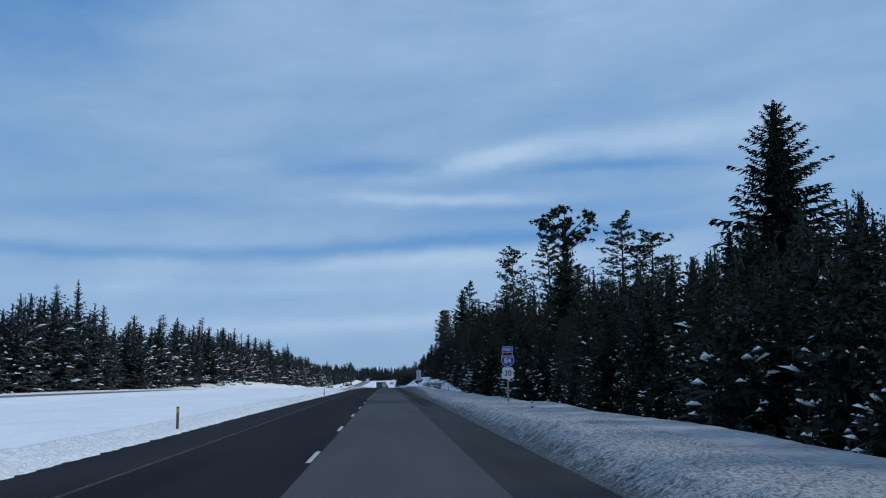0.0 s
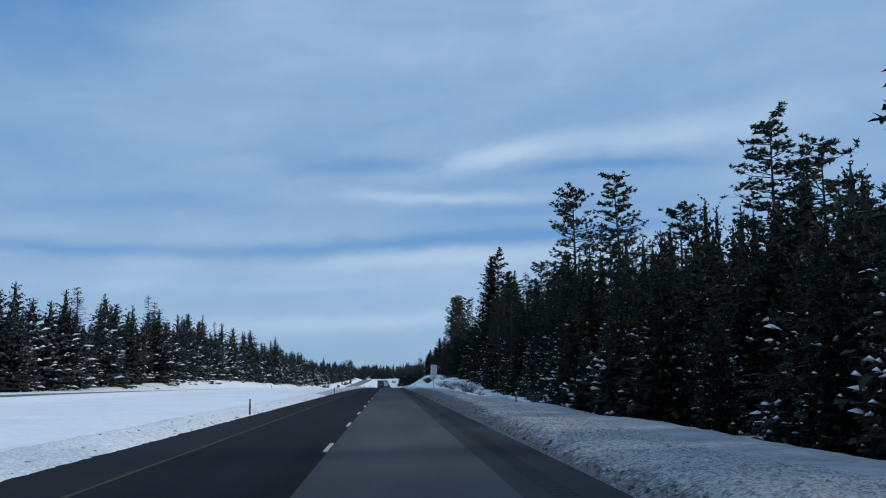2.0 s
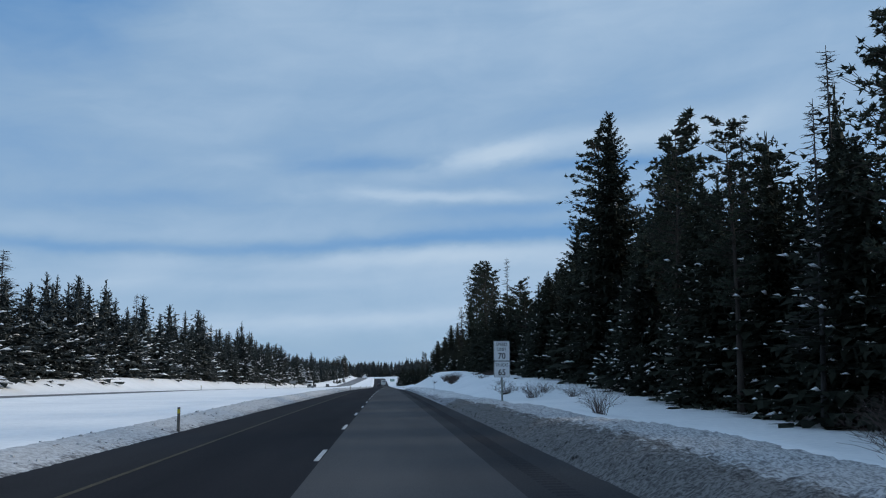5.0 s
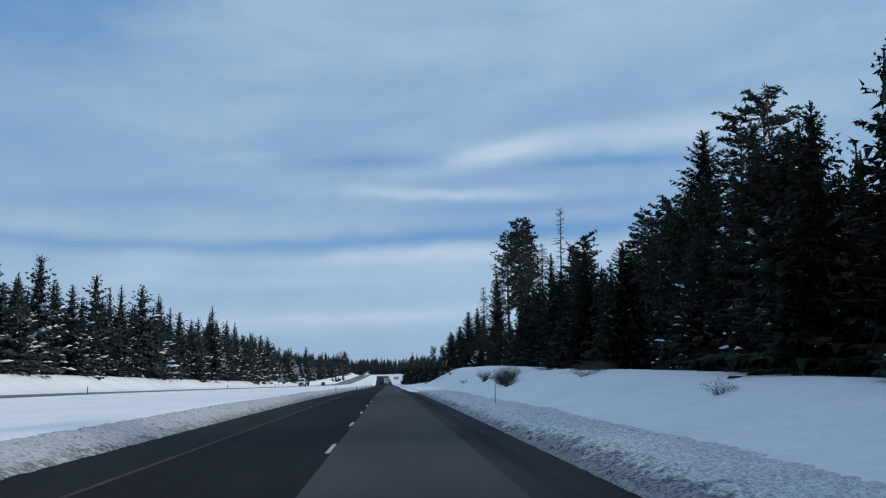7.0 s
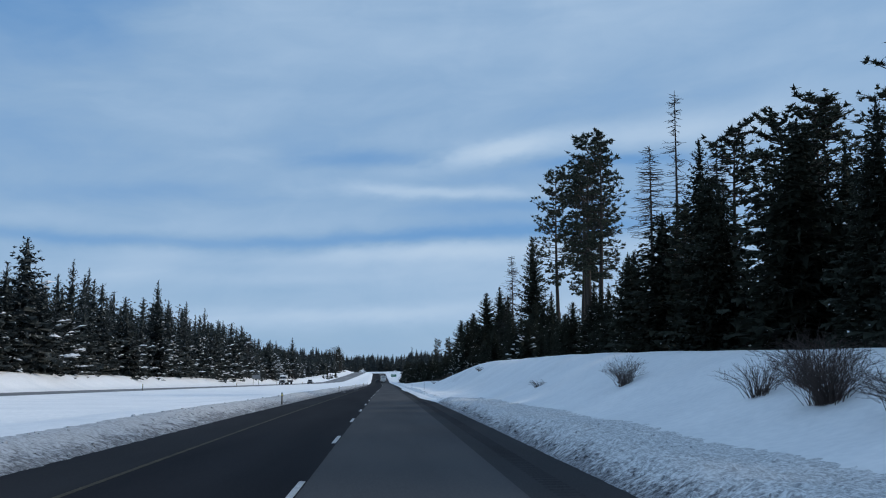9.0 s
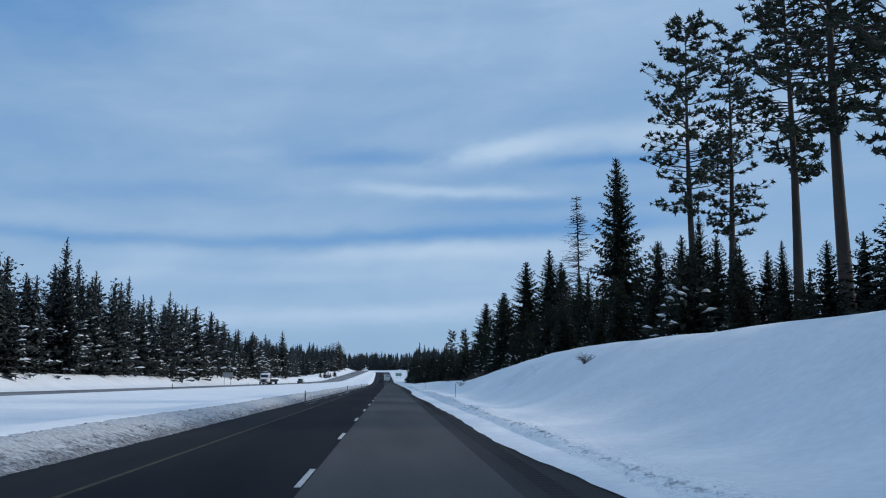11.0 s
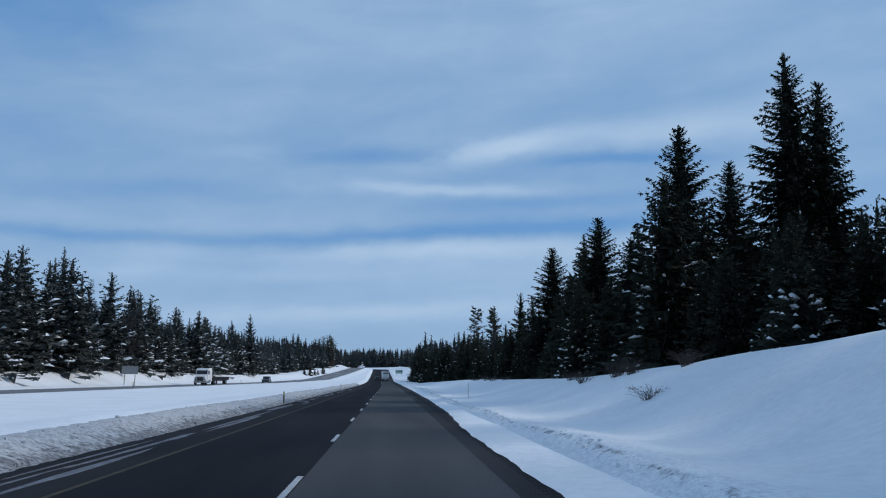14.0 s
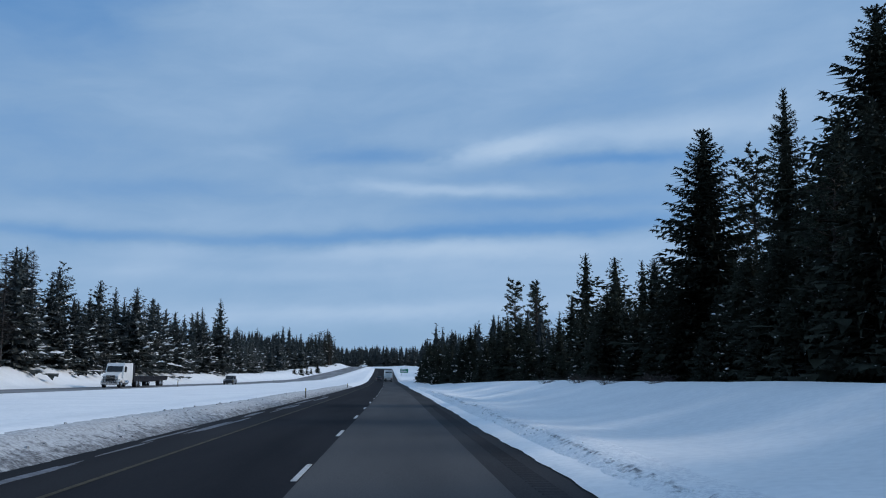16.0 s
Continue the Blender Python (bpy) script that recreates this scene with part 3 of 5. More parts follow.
def snow_build(rng, spots, count, size, low_only=0.75, long=1.0):
    """Small uneven pads of snow in broken lines along the branches' outer halves."""
    b = Build()
    pool = [s for s in spots if s[3] < low_only]
    for p0, d, L, f0, at in rng.sample(pool, min(count // 2, len(pool))):
        for k in range(rng.choice((1, 1, 2, 3))):
            g = rng.uniform(0.72, 1.04)
            c = at(g) + UP * 0.10 + d * 0.10 + Vector((-d.y, d.x, 0)) * rng.gauss(0, 0.16) * L * (1.1 - g)
            slope = (at(min(g + 0.1, 1.05)) - at(g - 0.1)).normalized()
            across = Vector((-d.y, d.x, 0))
            sx = size * min(0.75, 0.34 * math.exp(rng.gauss(0.0, 0.5))) * long
            sy, sz = min(sx, size * 0.5) * rng.uniform(0.35, 0.9), size * rng.uniform(0.05, 0.15)
            vs = []
            for q in range(5):
                t = 6.283 * (q + rng.uniform(-0.3, 0.3)) / 5
                x, y = sx * math.cos(t) * rng.uniform(0.5, 1.25), sy * math.sin(t) * rng.uniform(0.5, 1.3)
                vs.append(c + slope * x + across * y - UP * (0.35 * abs(y) + 0.25 * abs(x)))
            vs.append(c + slope * rng.uniform(-0.3, 0.3) * sx + UP * sz)
            b.add(vs, [(i, (i + 1) % 5, 5) for i in range(5)] + [(4, 3, 2, 1, 0)])
    return b


def fir(seed, H, R, levels=24, arms=8, twigs=4, snow=30, size=0.30, name="fir_tree", label="", bare=0.06, shape=0.85, needles=None, long=1.0, low=0.56):
    rng = random.Random(seed)
    crown, spots = fir_crown(rng, H, R, levels, arms, twigs, bare, shape)
    ob = thing(name, (0, 0, -500), label=label, category="tree")
    part("trunk", trunk_build(rng, H, H * 0.011 + 0.06, 0.05).mesh("trunk", True), M_BARK, ob)
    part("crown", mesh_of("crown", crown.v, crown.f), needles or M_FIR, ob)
    if snow:
        part("snow_load", snow_build(rng, spots, snow, size, low, long).mesh("snow_load", True), M_SNOW, ob, "clumps of snow on the branches")
    return ob


def tuft(b, rng, c, d, size, n):
    """A round brush of needles: a small uneven heart with thin blades round it."""
    r = size * 0.50
    k = len(b.v)
    for ax in ((1, 0, 0), (-1, 0, 0), (0, 1, 0), (0, -1, 0), (0, 0, 0.7), (0, 0, -0.55)):
        b.v.append(tuple(c + Vector(ax) * r * rng.uniform(0.6, 1.3)))
    b.f += [(k + i, k + j, k + m) for m in (4, 5) for i, j in ((0, 2), (2, 1), (1, 3), (3, 0))]
    for i in range(n):
        v = (Vector((rng.gauss(0, 1), rng.gauss(0, 1), rng.gauss(0.25, 0.8))).normalized() + d * 0.40).normalized()
        s = v.orthogonal().normalized()
        s.rotate(Matrix.Rotation(rng.uniform(0, 3.14), 3, v))
        w = size * rng.uniform(0.09, 0.17)
        p = c + v * size * 0.2
        q = p + v * size * rng.uniform(0.5, 0.95)
        k = len(b.v)
        b.v += [tuple(p + s * w), tuple(p - s * w), tuple(q)]
        b.f.append((k, k + 1, k + 2))


def pine(seed, H, crown_from=0.42, limbs=44, R=2.6, tufts=4, forked=False, name="pine_tree", label="", blades=14, profile=None):
    """Tall bare trunk, upturned limbs ending in round tufts."""
    rng = random.Random(seed)
    ob = thing(name, (0, 0, -500), label=label, category="tree")
    tb, lb, b = trunk_build(rng, H, H * 0.0095 + 0.09, 0.25, 8), Build(), Build()
    for i in range(limbs):
        f = (i + rng.random()) / limbs
        z = H * (crown_from + (0.985 - crown_from) * f)
        wide = (0.50 + 0.50 * math.sin(min(1.0, 0.12 + f * 0.95) * 3.0)) if profile is None else profile(f)
        L = R * wide * rng.uniform(0.55, 1.15)
        a = rng.uniform(0, 6.283)
        d = Vector((math.cos(a), math.sin(a), 0))
        rise = rng.uniform(-0.10, 0.28) + 0.35 * f
        base = Vector((0.25 * math.sin(z / H * 2.2), 0.15 * math.sin(z / H * 3.1), z))
        mid = base + d * L * 0.5 + UP * rise * L * 0.25
        tip = base + d * L + UP * rise * L
        lb.tube(base, mid, 0.055, 0.035, 4, False)
        lb.tube(mid, tip, 0.035, 0.015, 4, False)
        for k in range(tufts):
            g = 0.30 + 0.74 * (k + rng.random() * 0.8) / tufts
            c = base.lerp(tip, g) + Vector((-d.y, d.x, 0)) * rng.gauss(0, 0.20) * L * (0.4 + 0.6 * g) + UP * rng.gauss(0.04, 0.07) * L
            tuft(b, rng, c, d * 0.4 + UP * 0.5, rng.uniform(0.24, 0.44) * (0.7 + 0.12 * R), blades)
            if k % 2:
                lb.tube(base.lerp(tip, max(0.1, g - 0.25)), c, 0.022, 0.012, 3, False)
    part("trunk", tb.mesh("trunk", True), M_BARK, ob)
    part("branchwork", lb.mesh("branchwork"), M_BARK, ob)
    part("crown", mesh_of("crown", b.v, b.f), M_PINE, ob)
    return ob


def snag(seed, H, twigs=170, name="bare_larch", label="", spread_r=0.09, thick=1.0):
    """A leafless larch: straight stem with many thin level twigs."""
    rng = random.Random(seed)
    ob = thing(name, (0, 0, -500), label=label, category="tree")
    part("trunk", trunk_build(rng, H, H * 0.008 + 0.05, 0.08, 7, 1.0).mesh("trunk", True), M_DEAD, ob)
    b = Build()
    for i in range(twigs):
        f = rng.uniform(0.22, 0.99)
        z = H * f
        L = H * spread_r * (1.08 - f) * rng.uniform(0.5, 1.4) + 0.35
        a = rng.uniform(0, 6.283)
        d = Vector((math.cos(a), math.sin(a), rng.uniform(-0.25, 0.2)))
        p = Vector((0, 0, z))
        e = p + d * L
        m = p.lerp(e, 0.5) - UP * 0.06 * L
        b.tube(p, m, 0.036 * thick, 0.026 * thick, 3, False).tube(m, e, 0.026 * thick, 0.010 * thick, 3, False)
        for s in range(3):
            g = rng.uniform(0.3, 0.95)
            q = p.lerp(e, g)
            w = Vector((rng.gauss(0, 1), rng.gauss(0, 1), rng.gauss(-0.2, 0.5))).normalized()
            b.tube(q, q + (w + d * 0.7) * L * 0.28, 0.016 * thick, 0.006 * thick, 3, False)
    part("twigwork", b.mesh("twigwork"), M_DEAD, ob)
    return ob


L_FIR = "tall dark green fir with snow on its lower branches"
L_YOUNG = "young fir in the snow, branches loaded with snow"
L_PINE = "tall pine with bare trunk and tufted dark crown"
L_SNAG = "leafless grey larch with thin bare twigs"
NEAR_FIRS = [fir(11, 14, 4.2, 32, 9, 5, 130, 0.56, label=L_FIR, shape=0.86), fir(12, 16, 4.5, 34, 9, 5, 120, 0.56, label=L_FIR, shape=0.80), fir(13, 13, 3.8, 30, 9, 5, 130, 0.56, label=L_FIR, shape=0.70), fir(14, 18, 4.4, 38, 9, 5, 120, 0.56, label=L_FIR, shape=0.90)]
TALL_FIRS = [fir(61, 26, 4.8, 54, 9, 9, 50, 0.6, label=L_FIR, shape=0.85), fir(62, 22, 4.6, 50, 9, 9, 50, 0.6, label=L_FIR, shape=0.72)]
FIRS = [fir(15, 14, 4.2, 24, 8, 3, 44, 0.8, label=L_FIR, shape=0.86), fir(16, 16, 4.5, 25, 8, 3, 44, 0.8, label=L_FIR, shape=0.80), fir(17, 13, 3.8, 22, 8, 3, 44, 0.8, label=L_FIR, shape=0.70), fir(18, 18, 4.4, 27, 8, 3, 44, 0.8, label=L_FIR, shape=0.90)]
L_DUST = "fir dusted all over with snow beyond the median"
DUSTED = [fir(25, 14, 3.8, 24, 8, 3, 70, 0.9, label=L_DUST, shape=0.92, needles=M_FIR_DUSTED, long=1.2, low=0.62), fir(26, 16, 4.0, 26, 8, 3, 40, 0.9, label=L_DUST, shape=0.88, needles=M_FIR_DUSTED, long=1.1, low=0.5), fir(27, 13, 3.5, 22, 8, 3, 90, 0.9, label=L_DUST, shape=0.80, needles=M_FIR_DUSTED, long=1.3, low=0.62), fir(28, 18, 4.0, 29, 8, 3, 36, 0.9, label=L_DUST, shape=0.94, needles=M_FIR_DUSTED, long=1.1, low=0.5)]
YOUNG = [fir(21, 6, 2.1, 18, 8, 4, 66, 0.55, name="young_fir_tree", label=L_YOUNG, bare=0.03), fir(22, 4.5, 1.8, 15, 8, 4, 60, 0.55, name="young_fir_tree", label=L_YOUNG, bare=0.03)]
PINES = [pine(31, 22, 0.40, 80, 2.9, 8, label=L_PINE, blades=9), pine(32, 24, 0.34, 88, 2.7, 8, label=L_PINE, blades=9), pine(33, 16, 0.20, 80, 2.3, 7, label=L_PINE, blades=9), pine(34, 15, 0.10, 82, 2.2, 7, label=L_PINE, blades=9)]
FAR_PINES = [pine(35, 22, 0.30, 46, 2.8, 4, label=L_PINE, blades=7), pine(36, 24, 0.28, 46, 2.6, 4, label=L_PINE, blades=7)]
SNAGS = [snag(41, 22, 190, label=L_SNAG, spread_r=0.085), snag(42, 20, 300, label=L_SNAG, spread_r=0.15, thick=1.2)]


def forked_pine():
    """A fir-like pine whose top splits into clumps on two leaders."""
    rng = random.Random(51)
    ob = thing("forked_pine", (0, 0, -500), label="tall pine with a forked clumpy top above snowy lower branches", category="tree")
    H = 17.2
    crown, spots = fir_crown(rng, H * 0.90, 3.3, 40, 8, 5, 0.06, 0.72)
    tb = trunk_build(rng, H * 0.90, 0.24, 0.1, 8)
    b = Build()
    for dx, dz, s in ((-2.0, 16.0, 0.75), (-1.4, 16.4, 0.7), (-0.6, 17.0, 0.85), (0.0, 17.1, 0.7), (0.3, 16.2, 0.7), (2.1, 16.7, 0.85), (2.5, 16.1, 0.7), (2.1, 15.3, 0.7), (-1.7, 15.4, 0.75), (-0.8, 15.5, 0.8), (0.8, 14.8, 0.7), (1.6, 14.5, 0.7), (-2.2, 15.7, 0.6), (-0.1, 15.7, 0.8), (-1.2, 14.6, 0.8), (0.4, 14.2, 0.8)):
        tb.tube((0.05 * dx, 0, min(dz - 1.2, 14.6)), (dx * 0.95, rng.uniform(-0.4, 0.4), dz - 0.2), 0.07, 0.03, 5)
        for k in range(18):
            tuft(b, rng, Vector((dx + rng.gauss(0, 0.34), rng.gauss(0, 0.42), dz + rng.gauss(0, 0.16))), UP * 0.2, s * 0.44, 16)
    crown.add(b.v, b.f)
    part("trunk", tb.mesh("trunk", True), M_BARK, ob)
    part("crown", mesh_of("crown", crown.v, crown.f), M_PINE, ob)
    part("snow_load", snow_build(rng, spots, 90, 0.45, 0.6).mesh("snow_load", True), M_SNOW, ob, "clumps of snow on the branches")
    return ob


prng = random.Random(5)
used_proto = set()
tree_count = [0]


def plant(proto, proto_h, x, y, height, group, squeeze=1.0, turn=None):
    """Sets a tree of the given height on the ground; the first of each kind is the model itself."""
    s = height / proto_h
    z = ground_at(x, y) - 0.10
    a = prng.uniform(0, 360) if turn is None else turn
    m = Matrix.LocRotScale((x, y, z), Euler((radians(prng.uniform(-1.5, 1.5)), radians(prng.uniform(-1.5, 1.5)), radians(a))), (s * squeeze, s * squeeze, s))
    tree_count[0] += 1
    if proto not in used_proto:
        used_proto.add(proto)
        proto.matrix_basis = m
        return tagged(proto, group=group)
    ob = proto.copy()
    scene.collection.objects.link(ob)
    ob.matrix_basis = m
    light = group == GR and y > 230 and prng.random() < 0.65
    if light and proto.name.startswith("fir"):
        tagged(ob, label="tall dark green fir with hardly any snow")
    for ch in proto.children:
        if light and ch.name.startswith("snow_load"):
            continue
        c = ch.copy()
        scene.collection.objects.link(c)
        c.parent = ob
    return tagged(ob, group=group)


FIR_H, YOUNG_H, PINE_H, SNAG_H = (14, 16, 13, 18), (6, 4.5), (22, 24, 16, 15), (22, 20)
GR, GL = "trees right of the road", "trees beyond the median"


def tall(kind, i, x, y, top, group=GR, squeeze=None):
    """A tree whose top reaches the height top."""
    proto, ph = {"f": (DUSTED if group == GL else NEAR_FIRS if y < 545 else FIRS, FIR_H), "p": (PINES, PINE_H), "q": (FAR_PINES, PINE_H), "s": (SNAGS, SNAG_H)}[kind]
    if kind == "f" and group == GR and y < 545 and top - ground_at(x, y) > 16.5:
        i = i % 2
        proto, ph = TALL_FIRS, (26, 22)
    plant(proto[i], ph[i], x, y, top - ground_at(x, y), group, squeeze or {"f": 1.0, "p": 1.05, "q": 1.1, "s": 1.0}[kind])


plant(forked_pine(), 17.2, 16.4, 82.6, 18.2 - ground_at(16.4, 82.6), GR, 1.0, turn=0)
# kind, model, place, height of the top
for row in (("f", 1, 35.4, 77.5, 27.0, GR, 1.6), ("f", 0, 32.5, 83, 16.5, GR, 1.1), ("f", 2, 29.5, 72, 14.5, GR, 1.2), ("p", 1, 39.0, 146, 29.5, GR, 1.3), ("p", 0, 43.5, 145, 26.5, GR, 1.5), ("p", 0, 34.5, 161, 23.0, GR, 1.3), ("f", 0, 20, 163, 16.2), ("p", 2, 19, 158, 15.2), ("f", 3, 22.5, 169, 18.0), ("f", 1, 18.5, 150.5, 14.2), ("f", 2, 21.5, 214.4, 21.8),
            ("p", 0, 25.2, 180, 28.8, GR, 1.1), ("p", 1, 36.2, 195.8, 34.6, GR, 1.2), ("f", 3, 18.3, 219, 24.8), ("p", 3, 19, 203, 19.6), ("s", 0, 19.5, 185, 17.7), ("p", 2, 19.5, 177.4, 15.3), ("f", 1, 18, 141, 13), ("p", 1, 21, 144, 17.2), ("p", 2, 19.6, 209, 18.6), ("s", 0, 27.7, 214.5, 23.2), ("p", 2, 29.5, 215, 21.0, GR, 1.3), ("p", 0, 16.0, 196, 15), ("p", 1, 15.4, 186, 14.5), ("p", 0, 15.6, 172, 14), ("s", 0, 15.2, 178, 13),
            ("s", 0, 35.2, 284.5, 30.4), ("p", 1, 21.5, 236.5, 28.5, GR, 1.2), ("p", 1, 32.5, 285.9, 28.1, GR, 1.3), ("f", 1, 31.2, 292.6, 27.4, GR, 1.35), ("f", 0, 30, 299, 22.0, GR, 1.2), ("p", 0, 41, 301, 34.5, GR, 1.2), ("p", 1, 38, 338, 27.6, GR, 1.35), ("p", 0, 38, 326, 27.5, GR, 1.35), ("p", 1, 33, 312, 23.4, GR, 1.3), ("p", 2, 21, 280.6, 15.0, GR, 1.3), ("f", 3, 20, 266, 15.4), ("f", 1, 24, 272, 18.5), ("f", 0, 27, 284, 20.5, GR, 1.2)):
    tall(*row)
for row in (("p", 0, 23.4, 367.1, 31.6, GR, 1.15), ("p", 1, 23.1, 362, 30.0, GR, 1.1), ("p", 0, 25.2, 395.5, 33.6, GR, 1.0), ("p", 1, 28.8, 398, 33.8, GR, 1.0), ("p", 0, 24.8, 376, 30.5), ("s", 0, 26.1, 344, 29.7), ("s", 1, 22.7, 340.6, 23.3, GR, 1.15), ("s", 1, 26, 333, 22.0), ("p", 2, 27.6, 333, 23.3, GR, 1.3), ("f", 3, 21, 322.3, 19.2), ("p", 3, 23, 314, 18.4, GR, 1.2), ("p", 2, 21, 307, 17.0, GR, 1.3),
            ("f", 2, 21, 392.8, 13.7), ("f", 0, 21, 386.7, 13.2), ("f", 3, 22, 386, 14.6), ("f", 1, 21, 379.4, 12.1), ("f", 3, 21, 376, 11.2), ("f", 0, 21, 371.6, 10.0), ("f", 1, 21, 398, 12.5),
            ("s", 1, 24.1, 437, 26.4), ("f", 3, 26.1, 423, 28.0, GR, 0.9), ("f", 2, 21, 407, 12.5), ("f", 1, 23, 442, 17.3), ("f", 0, 22, 428, 14.8), ("f", 3, 21, 419, 14.2), ("f", 0, 25.1, 462.5, 22.8, GR, 1.45), ("f", 1, 23.8, 480.8, 23.0, GR, 1.3), ("f", 2, 18, 466.5, 15.5), ("f", 2, 20, 483, 13.9), ("f", 3, 26.2, 462, 20.7), ("f", 1, 27, 478, 19.5, GR, 1.2), ("f", 0, 22, 470.5, 14.5)):
    tall(*row)
for row in (("f", 3, 23, 508.4, 20.0, GR, 1.5), ("f", 1, 21.4, 528, 19.3, GR, 1.5), ("f", 2, 27.6, 507.7, 18.9, GR, 1.6), ("f", 0, 24.4, 515, 16.8, GR, 1.4), ("f", 1, 25.6, 570, 15.7, GR, 1.4), ("f", 3, 28.9, 571, 15.4, GR, 1.2), ("f", 2, 24, 521, 20.2, GR, 1.05), ("p", 2, 26, 531.5, 18.3), ("f", 0, 19.2, 504.7, 13.0, GR, 1.1), ("f", 1, 18, 500, 12.8), ("f", 2, 22, 543, 12.0), ("f", 0, 21, 552, 11.4), ("f", 1, 25.8, 588, 18.6), ("p", 3, 24, 618.5, 17.4), ("f", 3, 24.5, 622, 18.4, GR, 0.9), ("p", 2, 19, 612, 16.9), ("f", 0, 27, 770, 19)):
    tall(*row)
for row in (("f", 3, -62, 186, 23.6), ("f", 0, -60, 161.6, 18.3), ("f", 1, -58, 146.8, 17), ("f", 2, -60, 195, 19.2), ("f", 3, -66, 592, 26.8), ("f", 3, -63, 455, 25), ("f", 1, -61.5, 449, 23), ("f", 3, -50, 462, 23.3), ("f", 1, -46.3, 711, 21.3), ("f", 3, -58, 745, 21.3), ("f", 0, -40, 1006, 27.9),
            ("f", 0, -55, 341.5, 18.7), ("f", 2, -55, 357.7, 18.8), ("f", 3, -55, 386.7, 20.9), ("f", 3, -56, 425.6, 23.2), ("s", 1, -54, 603.4, 19.8), ("q", 0, -54, 616, 19.5), ("f", 1, -56, 652, 18.7), ("f", 3, -53, 557, 20.3), ("s", 1, -55, 576.6, 19.2), ("f", 0, -57, 609, 21), ("f", 3, -55, 512, 22.7), ("f", 0, -54, 480, 22.3), ("f", 1, -54, 488, 21.1), ("q", 1, -54, 500, 20.9), ("f", 2, -54, 527, 20), ("f", 0, -53, 395, 18.3), ("f", 3, -54, 296.5, 20.2), ("f", 1, -56, 335, 20), ("f", 1, -53, 554, 20)):
    tall(*row, **({} if len(row) > 5 else {"group": GL}))

# the woods' front rows, tree by tree
taken = [(16.4, 82.6), (24.4, 180), (18, 218), (23, 365), (26, 344), (24.2, 437), (21.5, 416)]


def wall_height(y):
    return float(np.interp(y, [0, 60, 85, 105, 140, 185, 200, 245, 262, 285, 300, 325, 350, 380, 410, 430, 450, 500, 525, 560, 640, 700, 760, 800], [7.0, 8.0, 7.0, 9.5, 11.7, 13.5, 14.0, 12.0, 13.0, 11.5, 11.5, 11.0, 6.0, 5.5, 7.0, 8.5, 9.5, 10.0, 8.0, 8.5, 12.5, 12.0, 10.5, 8.0]))


def edge_right(y):
    return float(np.interp(y, [0, 112, 132, 200, 230, 420, 480, 560, 620, 670, 740, 790], [10.3, 10.8, 14.6, 16.2, 16.0, 17.0, 17.5, 17.0, 14.5, 11.0, 8.5, 11.0]))


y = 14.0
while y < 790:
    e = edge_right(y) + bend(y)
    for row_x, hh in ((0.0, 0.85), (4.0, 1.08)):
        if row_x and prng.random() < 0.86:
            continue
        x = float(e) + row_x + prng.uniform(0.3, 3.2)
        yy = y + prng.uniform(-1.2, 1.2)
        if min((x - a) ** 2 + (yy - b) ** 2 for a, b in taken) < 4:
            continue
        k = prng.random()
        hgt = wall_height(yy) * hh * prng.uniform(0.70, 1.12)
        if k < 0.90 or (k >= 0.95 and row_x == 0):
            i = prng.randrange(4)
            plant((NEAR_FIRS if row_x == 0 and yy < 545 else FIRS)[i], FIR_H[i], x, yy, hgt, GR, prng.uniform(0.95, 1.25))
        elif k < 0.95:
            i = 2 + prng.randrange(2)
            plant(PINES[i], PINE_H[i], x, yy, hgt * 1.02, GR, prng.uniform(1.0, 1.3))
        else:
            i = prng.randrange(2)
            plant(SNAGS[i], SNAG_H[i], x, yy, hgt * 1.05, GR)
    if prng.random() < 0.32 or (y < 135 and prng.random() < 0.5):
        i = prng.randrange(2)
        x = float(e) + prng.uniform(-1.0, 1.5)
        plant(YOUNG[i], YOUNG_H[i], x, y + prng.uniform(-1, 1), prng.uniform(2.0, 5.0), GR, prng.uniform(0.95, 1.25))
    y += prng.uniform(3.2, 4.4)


# deeper and farther woods: one joined mass each
def low_fir(seed, levels, arms):
    rng = random.Random(seed)
    c, spots = fir_crown(rng, 12.0, 3.0, levels, arms, 1, 0.03, 0.90, 1.0, 0.60)
    t = Build().tube((0, 0, -0.3), (0, 0, 11), 0.16, 0.03, 4, False)
    s = snow_build(rng, spots, 16 if levels > 12 else 10, 0.9, 0.6)
    return np.array(c.v), c.f, np.array(t.v), t.f, np.array(s.v), s.f


FAR = [low_fir(s, 10, 5) for s in (75, 76, 77, 78)]


def mid_fir(seed, snow=16, long=1.0, levels=18, twigs=4, shape=0.80):
    rng = random.Random(seed)
    c, spots = fir_crown(rng, 12.0, 3.4, levels, 6, twigs, 0.03, shape)
    t = Build().tube((0, 0, -0.3), (0, 0, 11), 0.16, 0.03, 4, False)
    s = snow_build(rng, spots, snow, 0.95, 0.60, long)
    return np.array(c.v), c.f, np.array(t.v), t.f, np.array(s.v), s.f


MID = [mid_fir(s) for s in (81, 82, 83, 84)]
INNER = [mid_fir(s, 8, 1.0, 13, 3, 0.75) for s in (91, 92, 93, 94)]
LADEN = [mid_fir(s, n, 1.1, 17, 3, sh) for s, n, sh in ((85, 36, 0.90), (86, 16, 0.75), (87, 50, 0.85), (88, 10, 0.95))]


